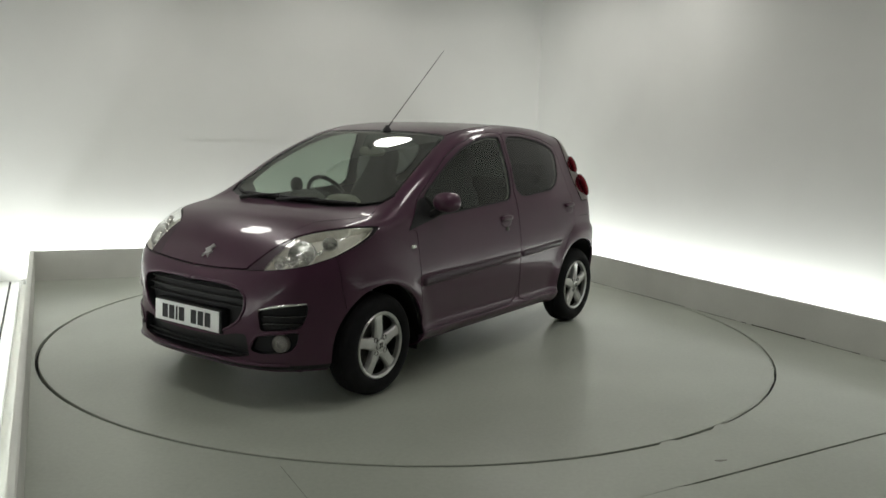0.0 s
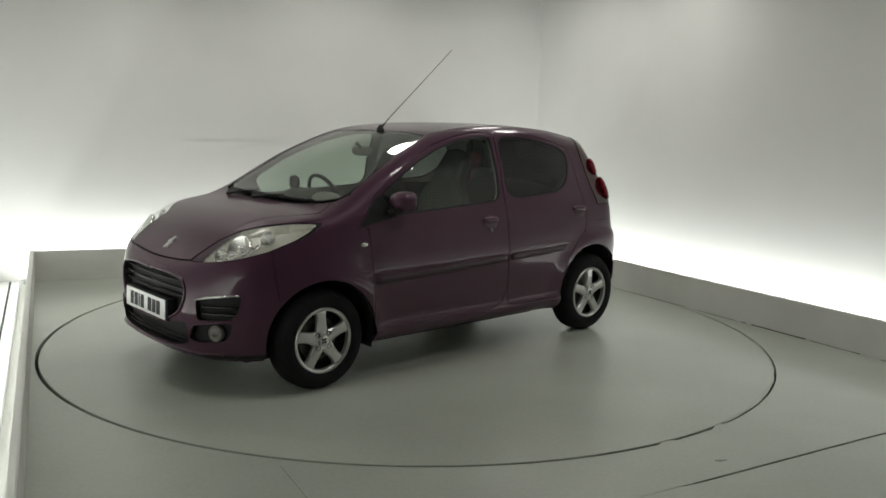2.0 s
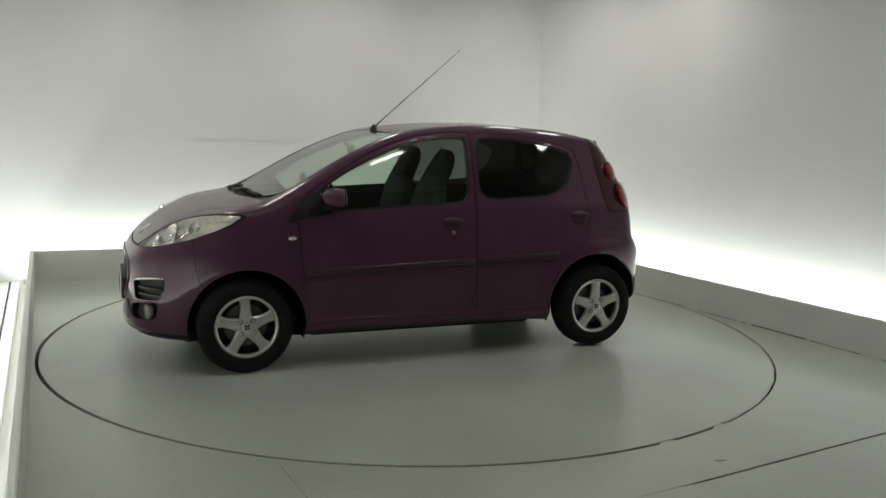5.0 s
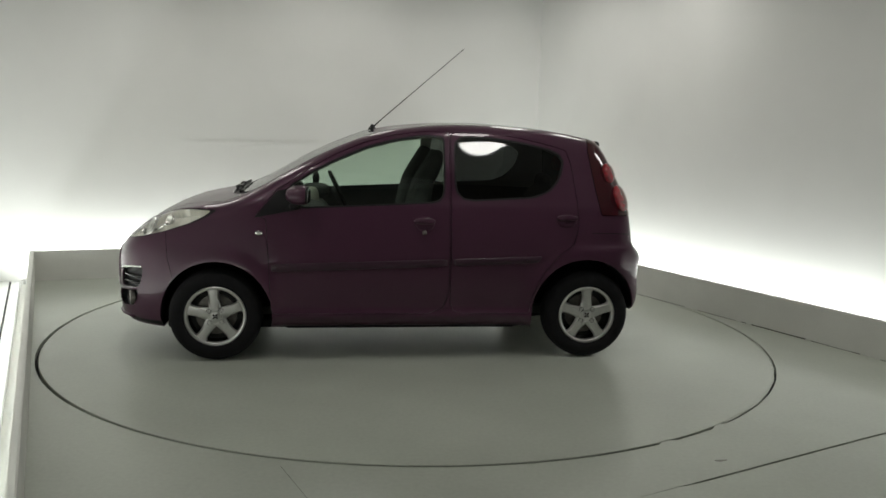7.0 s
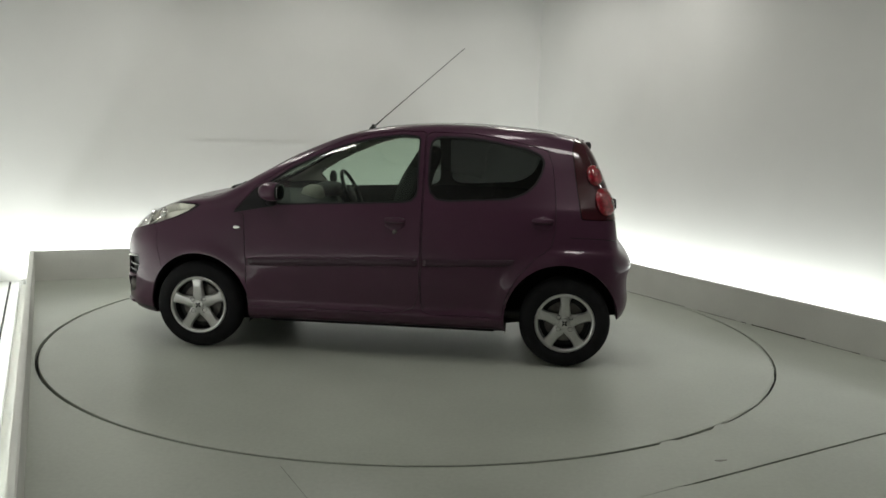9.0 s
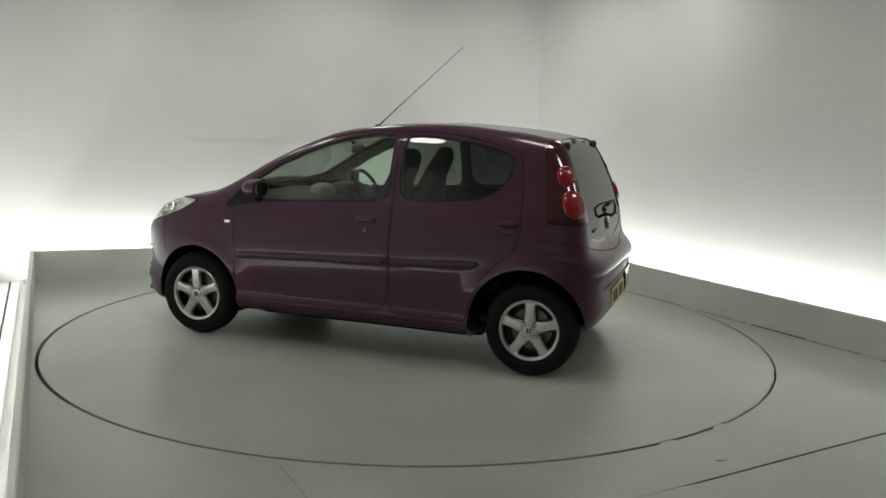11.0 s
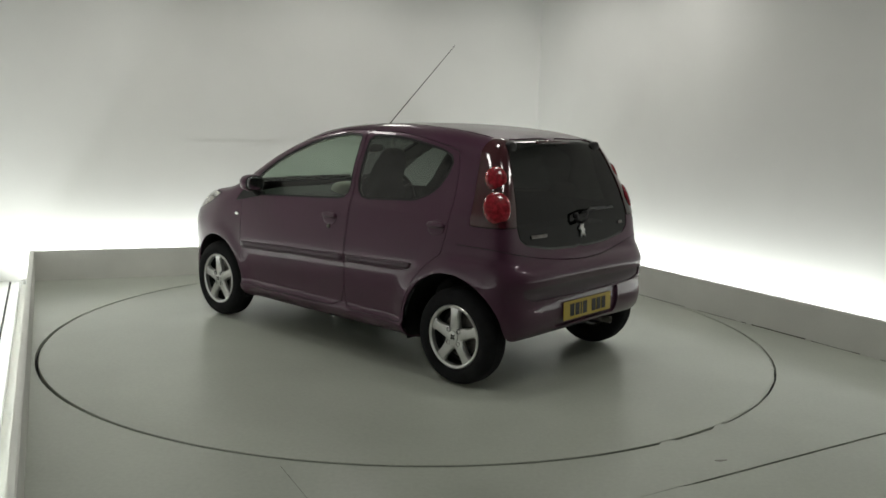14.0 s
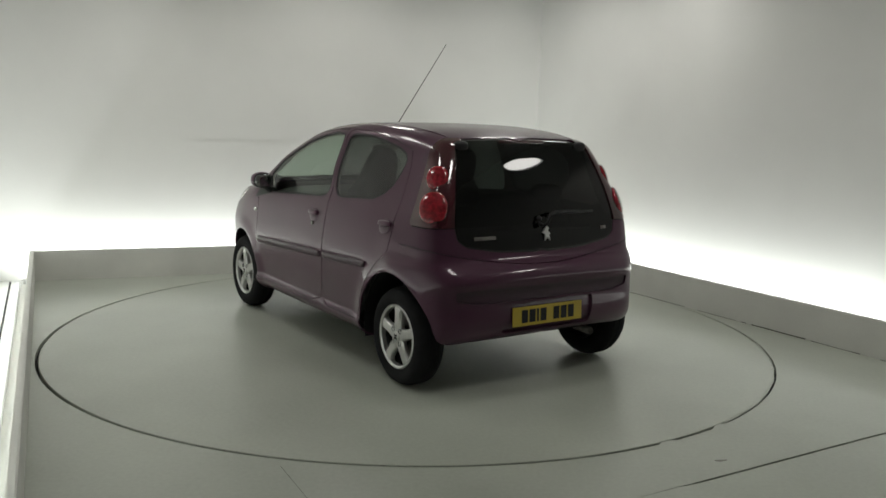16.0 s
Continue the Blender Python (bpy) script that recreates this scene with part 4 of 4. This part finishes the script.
def side_mirror(door, s):
    m = Matrix.Translation((0.652, s * 0.842, 1.036)) @ pose(0, 0, 0, 0, 0, -8 * s)
    b = bmesh.new()
    blob(b, (0.01, 0, 0), (0.085, 0.077, 0.058), 2.4, None, 32, 18)
    for v in b.verts:
        if v.co.x < -0.03:
            v.co.x = -0.03 + (v.co.x + 0.03) * 0.25
        v.co.y *= 1 - 0.9 * (v.co.x - 0.01) if v.co.x > 0.01 else 1
        v.co.z *= 1 - 1.2 * max(0, v.co.x - 0.02)
    bmesh.ops.transform(b, matrix=m, verts=b.verts)
    shell = part("door_mirror", b, PAINT, door, "rounded body-coloured door mirror")
    b = bmesh.new()
    blob(b, (-0.043, 0, 0), (0.006, 0.060, 0.045), 2.8, m, 28, 12)
    part("mirror_glass", b, MIRROR, shell, "mirror glass")
    b = bmesh.new()
    blob(b, (-0.036, 0, 0), (0.009, 0.070, 0.054), 2.6, m, 28, 12)
    part("mirror_rim", b, BLACK, shell, "black inner rim")
    b = bmesh.new()
    tube(b, [(0.70, s * 0.735, 0.955), (0.69, s * 0.77, 0.965), (0.675, s * 0.82, 1.0)], [0.040, 0.034, 0.030], 12, 0.7)
    part("mirror_arm", b, BLACK, shell, "black mirror arm")


def headlight_inside(lamp, s):
    for (y, z, r, mat) in ((0.588, 0.822, 0.070, REFLECTOR), (0.512, 0.780, 0.036, REFLECTOR), (0.676, 0.872, 0.036, REFLECTOR)):
        x = on_end(y, z, 1)
        n = hull_normal(x, y, z)
        at = Vector((x, y, z)) - n * 0.036
        at.y *= s
        n = (n + Vector((0.7, 0.1, 0))).normalized()
        n.y *= s
        m = Matrix.Translation(at) @ n.to_track_quat("Z", "Y").to_matrix().to_4x4()
        b = bmesh.new()
        lathe(b, [(r * 0.25, -0.020), (r * 0.7, -0.006), (r, 0.014)], 28, m)
        part("reflector", b, mat, lamp, "round chromed reflector bowl")
        b = bmesh.new()
        lathe(b, [(r, 0.014), (r * 1.05, 0.018), (r * 1.10, 0.016), (r * 1.10, -0.004)], 28, m)
        part("reflector_ring", b, REFLECTOR, lamp, "bright bezel ring")
        b = bmesh.new()
        blob(b, (0, 0, -0.006), (r * 0.34, r * 0.34, r * 0.4), 2.0, m, 16, 10)
        part("bulb", b, CHROME, lamp)
    # a bright stepped rib across the housing
    for dz in (0.0, 0.022):
        b = bmesh.new()
        pts = []
        for k in range(7):
            y, z = 0.49 + 0.030 * k, 0.752 + dz + 0.006 * k + 0.0012 * k * k
            x = on_end(y, z, 1)
            q = Vector((x, y, z)) - hull_normal(x, y, z) * 0.044
            pts.append((q.x, s * q.y, q.z))
        tube(b, pts, 0.006, 8)
        part("housing_rib", b, CHROME, lamp, "bright rib")


def front_corner(car, s):
    """Fog lamp, bright strip and slats at a front corner."""
    y, z = 0.560, 0.358
    x = on_end(y, z, 1)
    n = Vector((0.94, s * 0.34, 0)).normalized()
    m = Matrix.Translation((x - 0.022, s * y, z)) @ n.to_track_quat("Z", "Y").to_matrix().to_4x4()
    b = bmesh.new()
    lathe(b, [(0.0005, 0.014), (0.018, 0.012), (0.034, 0.004), (0.040, 0.016), (0.045, 0.014), (0.047, -0.012)], 28, m)
    fog = part("fog_lamp", b, STEEL, car, "round clear fog lamp")
    b = bmesh.new()
    lathe(b, [(0.0005, 0.022), (0.022, 0.020), (0.039, 0.014)], 28, m)
    part("fog_lens", b, GLASS_LENS, fog)
    b = bmesh.new()
    tube(b, [(on_end(yy, zz, 1) + 0.003, s * yy, zz) for yy, zz in ((0.475, 0.532), (0.53, 0.548), (0.60, 0.560), (0.662, 0.566))], [0.005, 0.010, 0.010, 0.005], 10, 0.8)
    part("running_light", b, REFLECTOR, car, "bright strip above the corner vent")
    for zz in (0.460, 0.498):
        b = bmesh.new()
        tube(b, [(on_end(yy, zz, 1) - 0.014, s * yy, zz) for yy in np.linspace(0.485, 0.65, 7)], 0.008, 8, 0.8)
        part("vent_slat", b, GLOSS_BLACK, car)
    b = bmesh.new()
    tube(b, [(on_end(yy, zz, 1) + 0.002, s * yy, zz) for yy, zz in ((0.425, 0.325), (0.440, 0.365), (0.468, 0.400), (0.52, 0.409), (0.58, 0.416), (0.637, 0.422))], [0.003, 0.006, 0.007, 0.007, 0.006, 0.003], 8)
    part("fog_lamp_trim", b, PAINT, car)


def wheel(car, x, s):
    """A five-spoke alloy wheel with its tyre; its axis is y, its face outwards."""
    out = 0.775
    base = Matrix.Translation((x, s * out, HUB_Z)) @ pose(0, 0, 0, -90 * s, 0, 0) @ pose(0, 0, 0, 0, 0, -90 * s + (4 if x > 0 else 0))
    def done(name, bm, mat, parent, label=""):
        if name != "tyre":
            bmesh.ops.scale(bm, vec=(1.04, 1.04, 1), verts=bm.verts)
        bmesh.ops.transform(bm, matrix=base, verts=bm.verts)
        bmesh.ops.recalc_face_normals(bm, faces=bm.faces)
        sharpen(bm, 40)
        return part(name, bm, mat, parent, label)
    b = bmesh.new()
    lathe(b, [(0.176, 0.004), (0.174, -0.010), (0.160, -0.030), (0.150, -0.12), (0.17, -0.155)], 56)
    lathe(b, [(0.150, -0.07), (0.001, -0.075)], 56)
    w = done("wheel", b, BLACK, car, "five-spoke silver alloy wheel with black tyre")
    b = bmesh.new()
    prof = [(0.178, -0.004), (0.186, 0.004), (0.194, 0.009), (0.205, 0.014), (0.225, 0.016), (0.248, 0.011), (0.262, 0.002), (0.270, -0.010), (0.2765, -0.022)]
    for k, h in enumerate((-0.040, -0.043, -0.062, -0.065, -0.084, -0.087, -0.106, -0.109)):
        prof.append((0.281 if k % 4 in (0, 3) else 0.2815, h))
        if k in (0, 2, 4, 6):
            prof += [(0.274, h - 0.0005), (0.274, h - 0.0025)]
    prof += [(0.2765, -0.128), (0.262, -0.146), (0.22, -0.16), (0.176, -0.15)]
    lathe(b, prof, 72)
    done("tyre", b, RUBBER, w, "black low-profile tyre")
    b = bmesh.new()
    lathe(b, [(0.158, -0.022), (0.160, 0.002), (0.166, 0.008), (0.174, 0.009), (0.180, 0.003), (0.178, -0.008), (0.158, -0.022)], 64)
    done("rim_flange", b, ALLOY, w, "bright rim edge")
    for k in range(5):
        a = 2 * math.pi * k / 5
        b = bmesh.new()
        rows = []
        for r, wd, h in ((0.030, 0.036, 0.000), (0.055, 0.035, 0.001), (0.080, 0.031, 0.002), (0.110, 0.028, 0.003), (0.140, 0.030, 0.002), (0.154, 0.036, 0.0), (0.164, 0.048, -0.002)):
            rows.append([b.verts.new((r + dr, q * wd, h + dz)) for q, dz, dr in ((-1.0, -0.030, 0), (-1.0, -0.010, 0), (-0.75, -0.001, 0), (0, 0.002, 0), (0.75, -0.001, 0), (1.0, -0.010, 0), (1.0, -0.030, 0))])
        for p, q in zip(rows, rows[1:]):
            for i in range(len(p) - 1):
                b.faces.new((p[i], q[i], q[i + 1], p[i + 1]))
        b.faces.new(rows[-1])
        bmesh.ops.rotate(b, cent=(0, 0, 0), matrix=Matrix.Rotation(a, 3, "Z"), verts=b.verts)
        done("spoke", b, ALLOY, w)
    b = bmesh.new()
    lathe(b, [(0.052, -0.02), (0.050, 0.0), (0.044, 0.003), (0.036, -0.004), (0.030, -0.004), (0.029, 0.005), (0.022, 0.008), (0.0005, 0.009)], 36)
    done("centre_cap", b, ALLOY, w)
    b = bmesh.new()
    for k in range(4):
        a = math.pi / 4 + k * math.pi / 2
        box(b, (0.004, -0.0045, 0.0085), (0.018, 0.0045, 0.0105), 0.0, Matrix.Rotation(a, 4, "Z"))
    done("cap_emblem", b, BLACK, w, "small dark emblem")
    for k in range(4):
        a = math.pi / 4 + k * math.pi / 2
        b = bmesh.new()
        lathe(b, [(0.014, 0.0045), (0.0125, 0.0052), (0.012, -0.004), (0.007, -0.006), (0.0005, -0.006)], 18, pose(0.050 * math.cos(a), 0.050 * math.sin(a), 0))
        done("wheel_bolt", b, BLACK, w)
    b = bmesh.new()
    lathe(b, [(0.12, -0.072), (0.12, -0.060), (0.055, -0.058), (0.055, -0.05)], 48)
    done("brake_disc", b, STEEL, w, "grey brake disc")


def seat(car, x, y, width, name="front_seat"):
    """A front seat has its headrest in one piece with the back; the rear bench has low ones of its own."""
    b = bmesh.new()
    blob(b, (x, y, 0.50), (0.25, width, 0.085), 3.5, None, 28, 14)
    st = part(name, b, CLOTH, car, "charcoal cloth seat")
    front = width < 0.4
    b = bmesh.new()
    if front:
        blob(b, (0, 0, 0.40), (0.070, width, 0.43), 3.4, None, 28, 26)
        for v in b.verts:
            v.co.y *= 1 - 0.46 * ease((v.co.z - 0.46) / 0.16)
            v.co.x -= 0.05 * ease((v.co.z - 0.55) / 0.25) - 0.02
        bmesh.ops.transform(b, matrix=Matrix.Translation((x - 0.20, y, 0.50)) @ pose(0, 0, 0, 0, -11, 0), verts=b.verts)
    else:
        blob(b, (0, 0, 0.29), (0.075, width, 0.30), 3.2, Matrix.Translation((x - 0.22, y, 0.50)) @ pose(0, 0, 0, 0, -17, 0), 28, 16)
    part("backrest", b, CLOTH, st)
    for dy in () if front else (-0.33, 0.33):
        b = bmesh.new()
        blob(b, (0, 0, 0), (0.05, 0.115, 0.06), 3.0, Matrix.Translation((x - 0.405, y + dy, 1.065)) @ pose(0, 0, 0, 0, -12, 0), 24, 12)
        part("headrest", b, CLOTH, st)
    return st


def cabin_fittings(car):
    for s in (1, -1):
        seat(car, 0.165, 0.33 * s, 0.235)
    seat(car, -0.72, 0, 0.58, "rear_seat")
    b = bmesh.new()
    blob(b, (0.74, 0, 0.80), (0.30, 0.66, 0.165), 4.0, None, 40, 20)
    for v in b.verts:
        v.co.x += 0.10 * (v.co.z - 0.8) / 0.16
    dash = part("dashboard", b, TRIM, car, "grey dashboard")
    b = bmesh.new()
    blob(b, (0.58, -0.33, 0.965), (0.10, 0.15, 0.055), 3.0)
    part("instrument_pod", b, TRIM, dash)
    b = bmesh.new()
    blob(b, (0.577, -0.455, 1.048), (0.026, 0.052, 0.052), 2.2)
    tube(b, [(0.585, -0.455, 1.03), (0.60, -0.44, 0.94)], 0.016, 8)
    part("rev_counter", b, BLACK, dash, "small round black gauge pod")
    b = bmesh.new()
    blob(b, (0.62, 0.0, 0.90), (0.07, 0.13, 0.12), 3.4)
    part("centre_console", b, LINING, dash, "pale centre panel")
    m = Matrix.Translation((0.40, -0.33, 0.945)) @ pose(0, 0, 0, 0, -64, 0)
    b = bmesh.new()
    ring = [m @ Vector((0.175 * math.cos(a), 0.175 * math.sin(a), 0)) for a in np.linspace(0, 2 * math.pi, 41)]
    tube(b, ring, 0.014, 10)
    wheel_ob = part("steering_wheel", b, BLACK, car, "black steering wheel")
    b = bmesh.new()
    blob(b, (0, 0, -0.02), (0.07, 0.065, 0.03), 3.0, m)
    for a in (0.3, math.pi - 0.3, -math.pi / 2):
        tube(b, [m @ Vector((0, 0, -0.02)), m @ Vector((0.17 * math.sin(a), 0.17 * math.cos(a), 0))], 0.014, 8)
    part("steering_boss", b, TRIM, wheel_ob)
    b = bmesh.new()
    blob(b, (0.34, 0, 1.285), (0.018, 0.105, 0.032), 3.2)
    mir = part("interior_mirror", b, LINING, car, "pale interior mirror")
    b = bmesh.new()
    tube(b, [(0.345, 0, 1.30), (0.39, 0, 1.338)], 0.012, 8)
    part("mirror_stalk", b, BLACK, mir)
    b = bmesh.new()
    box(b, (-0.80, -0.50, 0.140), (1.50, 0.50, 0.23), 0.02)
    box(b, (-1.40, -0.50, 0.255), (-0.78, 0.50, 0.32), 0.02)
    box(b, (-0.74, -0.61, 0.160), (0.76, 0.61, 0.225), 0.02)
    part("underbody", b, BLACK, car, "dark underbody pan")
    b = bmesh.new()
    box(b, (-1.30, -0.55, 0.24), (0.95, 0.55, 0.30), 0.02)
    part("cabin_floor", b, TRIM, car)
    b = bmesh.new()
    box(b, (-1.30, -0.57, 0.86), (-1.02, 0.57, 0.875), 0.004)
    part("parcel_shelf", b, TRIM, car, "dark parcel shelf")


def bars(plate, widths, height, m):
    """Plain upright bars in a row, in place of characters."""
    total = sum(abs(w) for w in widths) + 0.012 * (len(widths) - 1)
    x = -total / 2
    for w in widths:
        if w > 0:
            bm = bmesh.new()
            box(bm, (x, -height / 2, 0.001), (x + w, height / 2, 0.0028), 0, m)
            part("bar", bm, BLACK, plate, "plain black bar", flat=True)
        x += abs(w) + 0.012


def number_plate(car, name, at, normal, mat, label):
    m = Matrix.Translation(at) @ Matrix((Vector((0, 0, 1)).cross(normal).normalized(), Vector(normal).cross(Vector((0, 0, 1)).cross(normal)).normalized(), normal)).transposed().to_4x4()
    b = bmesh.new()
    box(b, (-0.26, -0.0555, -0.004), (0.26, 0.0555, 0.001), 0.002, m)
    pl = part(name, b, mat, car, label, flat=True)
    bars(pl, [0.044, 0.044, 0.014, 0.044, -0.03, 0.044, 0.044, 0.044], 0.074, m)


def emblem(car, name, centre, m, size):
    """A plain silver emblem."""
    b = bmesh.new()
    outline = [(0, 0.5), (0.22, 0.36), (0.12, 0.12), (0.34, -0.05), (0.20, -0.16), (0.30, -0.5), (0.05, -0.26), (-0.16, -0.5), (-0.12, -0.1), (-0.34, 0.04), (-0.16, 0.22)]
    lo = [b.verts.new((x * size, y * size, -0.006)) for x, y in outline]
    hi = [b.verts.new((x * size * 0.9, y * size * 0.9, 0.005)) for x, y in outline]
    b.faces.new(hi)
    for i in range(len(lo)):
        j = (i + 1) % len(lo)
        b.faces.new((lo[i], lo[j], hi[j], hi[i]))
    bmesh.ops.transform(b, matrix=Matrix.Translation(centre) @ m, verts=b.verts)
    part(name, b, ALLOY, car, "plain silver emblem", flat=True)


def facing(n):
    z = Vector(n).normalized()
    x = Vector((0, 0, 1)).cross(z).normalized()
    return Matrix((x, z.cross(x), z)).transposed().to_4x4()


def front_details(car):
    number_plate(car, "front_number_plate", (on_end(0, 0.445, 1) + 0.008, 0, 0.445), Vector((1, 0, 0.03)).normalized(), PLATE_WHITE, "white number plate")
    b = bmesh.new()
    px = on_end(0, 0.445, 1)
    box(b, (px - 0.06, -0.27, 0.380), (px + 0.002, 0.27, 0.508), 0.008)
    part("plate_holder", b, BLACK, car)
    z = 0.776
    x = on_end(0, z, 1)
    emblem(car, "bonnet_emblem", (x + 0.006, 0, z), facing(hull_normal(x, 0.0, z)), 0.102)
    for zz in (0.535, 0.575, 0.612):
        half = 0.38 if zz < 0.6 else 0.365
        b = bmesh.new()
        tube(b, [(on_end(abs(y), zz, 1) - 0.028, y, zz) for y in np.linspace(-half, half, 21)], 0.008, 8, 0.7)
        part("grille_slat", b, BLACK, car)
    for zz in (0.282, 0.308):
        b = bmesh.new()
        tube(b, [(on_end(abs(y), zz, 1) - 0.028, y, zz) for y in np.linspace(-0.42, 0.42, 21)], 0.006, 8, 0.7)
        part("intake_slat", b, BLACK, car)
    # rim of the mouth
    b = bmesh.new()
    right = [(y, z) for y, z in MOUTH if y > 0.0]
    loop = right + [(-y, z) for y, z in right[::-1]]
    loop = loop + loop[:1]
    tube(b, [(on_end(abs(y), z, 1) + 0.001, y, z) for y, z in loop], 0.008, 8)
    part("grille_rim", b, PAINT, car)
    # splitter under the bumper
    b = bmesh.new()
    tube(b, [(on_end(abs(y), 0.252, 1) - 0.002, y, 0.246) for y in np.linspace(-0.60, 0.60, 31)], 0.014, 8, 0.6)
    part("front_lip", b, PAINT, car)
    # wipers
    for y0, y1, y2 in ((-0.40, -0.12, 0.50), (-0.08, 0.20, -0.28)):
        b = bmesh.new()
        def at(x, y, h):
            return (x, y, on_top(x, y) + h)
        tube(b, [at(1.115, y0, 0.012), at(1.090, (y0 + y1) / 2, 0.024), at(1.060, y1, 0.022)], [0.012, 0.009, 0.006], 8)
        wp = part("windscreen_wiper", b, BLACK, car, "black windscreen wiper")
        b = bmesh.new()
        ys = np.linspace(y1 - 0.30, y1 + 0.28, 9)
        tube(b, [at(1.072 - 0.13 * abs(y) ** 2, y, 0.014) for y in ys], 0.007, 8, 1.5)
        part("wiper_blade", b, BLACK, wp)
    # aerial
    b = bmesh.new()
    z = on_top(0.190, 0)
    lathe(b, [(0.030, -0.004), (0.026, 0.010), (0.014, 0.022), (0.010, 0.034), (0.0005, 0.036)], 20, Matrix.Translation((0.190, 0, z)))
    an = part("roof_aerial", b, BLACK, car, "long thin black roof aerial")
    b = bmesh.new()
    tube(b, [(0.190, 0, z + 0.01), (0.122, 0, z + 0.075), (-0.440, 0, 1.995)], [0.006, 0.0032, 0.0019], 8)
    part("mast", b, BLACK, an)


def tail_details(car):
    number_plate(car, "rear_number_plate", (on_end(0, 0.418, -1) + 0.008, 0, 0.418), Vector((-1, 0, 0.04)).normalized(), PLATE_YELLOW, "yellow number plate")
    z = 0.872
    x = on_end(0, z, -1)
    m = facing(hull_normal(x, 0.0, z))
    emblem(car, "tail_emblem", (x - 0.008, -0.04, z), m, 0.094)
    for y, w, zz in ((0.40, 0.150, 0.862), (-0.50, 0.045, 0.885)):
        xx = on_end(abs(y), zz, -1)
        b = bmesh.new()
        box(b, (-w / 2, -0.010, 0.0), (w / 2, 0.010, 0.004), 0.002, Matrix.Translation((xx - 0.002, y, zz)) @ facing(hull_normal(xx, abs(y), zz) * Vector((1, math.copysign(1, y), 1))))
        part("badge_bar", b, STEEL, car, "small silver badge bar")
    b = bmesh.new()
    x0 = on_end(0, 0.94, -1)
    tube(b, [(x0, 0.0, 0.925), (x0 - 0.045, 0.0, 0.918), (x0 - 0.062, -0.01, 0.935), (x0 - 0.060, -0.03, 0.985), (x0 - 0.035, -0.10, 0.998), (x0 - 0.012, -0.30, 0.992)],
         [0.012, 0.011, 0.009, 0.008, 0.007, 0.005], 10)
    w = part("rear_wiper", b, BLACK, car, "black rear wiper")
    b = bmesh.new()
    tube(b, [(on_end(abs(y), z2, -1) - 0.010, y, z2) for y, z2 in ((-0.06, 0.972), (-0.22, 0.982), (-0.42, 0.985))], 0.007, 8)
    part("wiper_blade", b, BLACK, w)
    b = bmesh.new()
    lathe(b, [(0.018, -0.012), (0.017, 0.006), (0.012, 0.011), (0.0005, 0.013)], 24, Matrix.Translation((on_end(0, 0.955, -1), 0, 0.955)) @ facing(hull_normal(on_end(0, 0.955, -1), 0.0, 0.955)))
    part("wiper_hub", b, BLACK, w)
    b = bmesh.new()
    bx = on_end(0, 1.388, -1)
    box(b, (bx - 0.004, -0.17, 1.377), (bx + 0.03, 0.17, 1.398), 0.006)
    part("brake_light", b, RED_DARK, car, "narrow red high-level brake light")
    for s in (1, -1):
        b = bmesh.new()
        y, zz = 0.445, 1.362
        xx = on_end(y, zz, -1)
        blob(b, (xx + 0.006, s * y, zz), (0.024, 0.046, 0.030), 2.6, pose(0, 0, 0), 24, 14)
        part("glass_hinge", b, BLACK, car, "black hinge cover at the glass corner")
    b = bmesh.new()
    lathe(b, [(0.022, -0.14), (0.022, 0.0), (0.019, 0.001), (0.019, -0.10)], 20, Matrix.Translation((-1.48, -0.43, 0.245)) @ pose(0, 0, 0, 0, -90, 0))
    part("exhaust_pipe", b, STEEL, car, "small steel tailpipe")
    b = bmesh.new()
    tube(b, [(-1.17, -0.68, 0.27), (-1.17, 0.68, 0.27)], 0.035, 12)
    part("rear_axle", b, STEEL, car)


car = build_car()
turntable = build_turntable()

# heading of the car, second by second
OFFSET = (0.1183, -0.0134)
HEADING = [(0.0, 232.83), (0.5, 230.77), (1.0, 227.78), (1.5, 224.05), (2.0, 220.40), (2.5, 216.83), (3.0, 213.32), (3.5, 209.86),
           (4.0, 206.44), (4.8, 201.01), (5.6, 195.61), (6.5, 189.53), (7.0, 186.15), (7.5, 182.74), (8.0, 179.32), (8.5, 175.87),
           (9.0, 172.40), (9.8, 166.80), (10.6, 161.12), (11.5, 154.67), (12.0, 151.05), (12.5, 147.43), (13.0, 143.79), (13.5, 140.15),
           (14.0, 136.51), (14.5, 132.88), (15.0, 129.28), (15.5, 125.70), (16.0, 122.16)]


def motions():
    """The turntable turns, and the car with it."""
    rows, disc = [], []
    for t, a in HEADING:
        c, s = math.cos(radians(a)), math.sin(radians(a))
        rows.append((t, pose(OFFSET[0] * c - OFFSET[1] * s, OFFSET[0] * s + OFFSET[1] * c, 0.0, 0, 0, a)))
        disc.append((t, pose(0, 0, 0, 0, 0, a)))
    walk(car, rows)
    walk(turntable, disc)


motions()
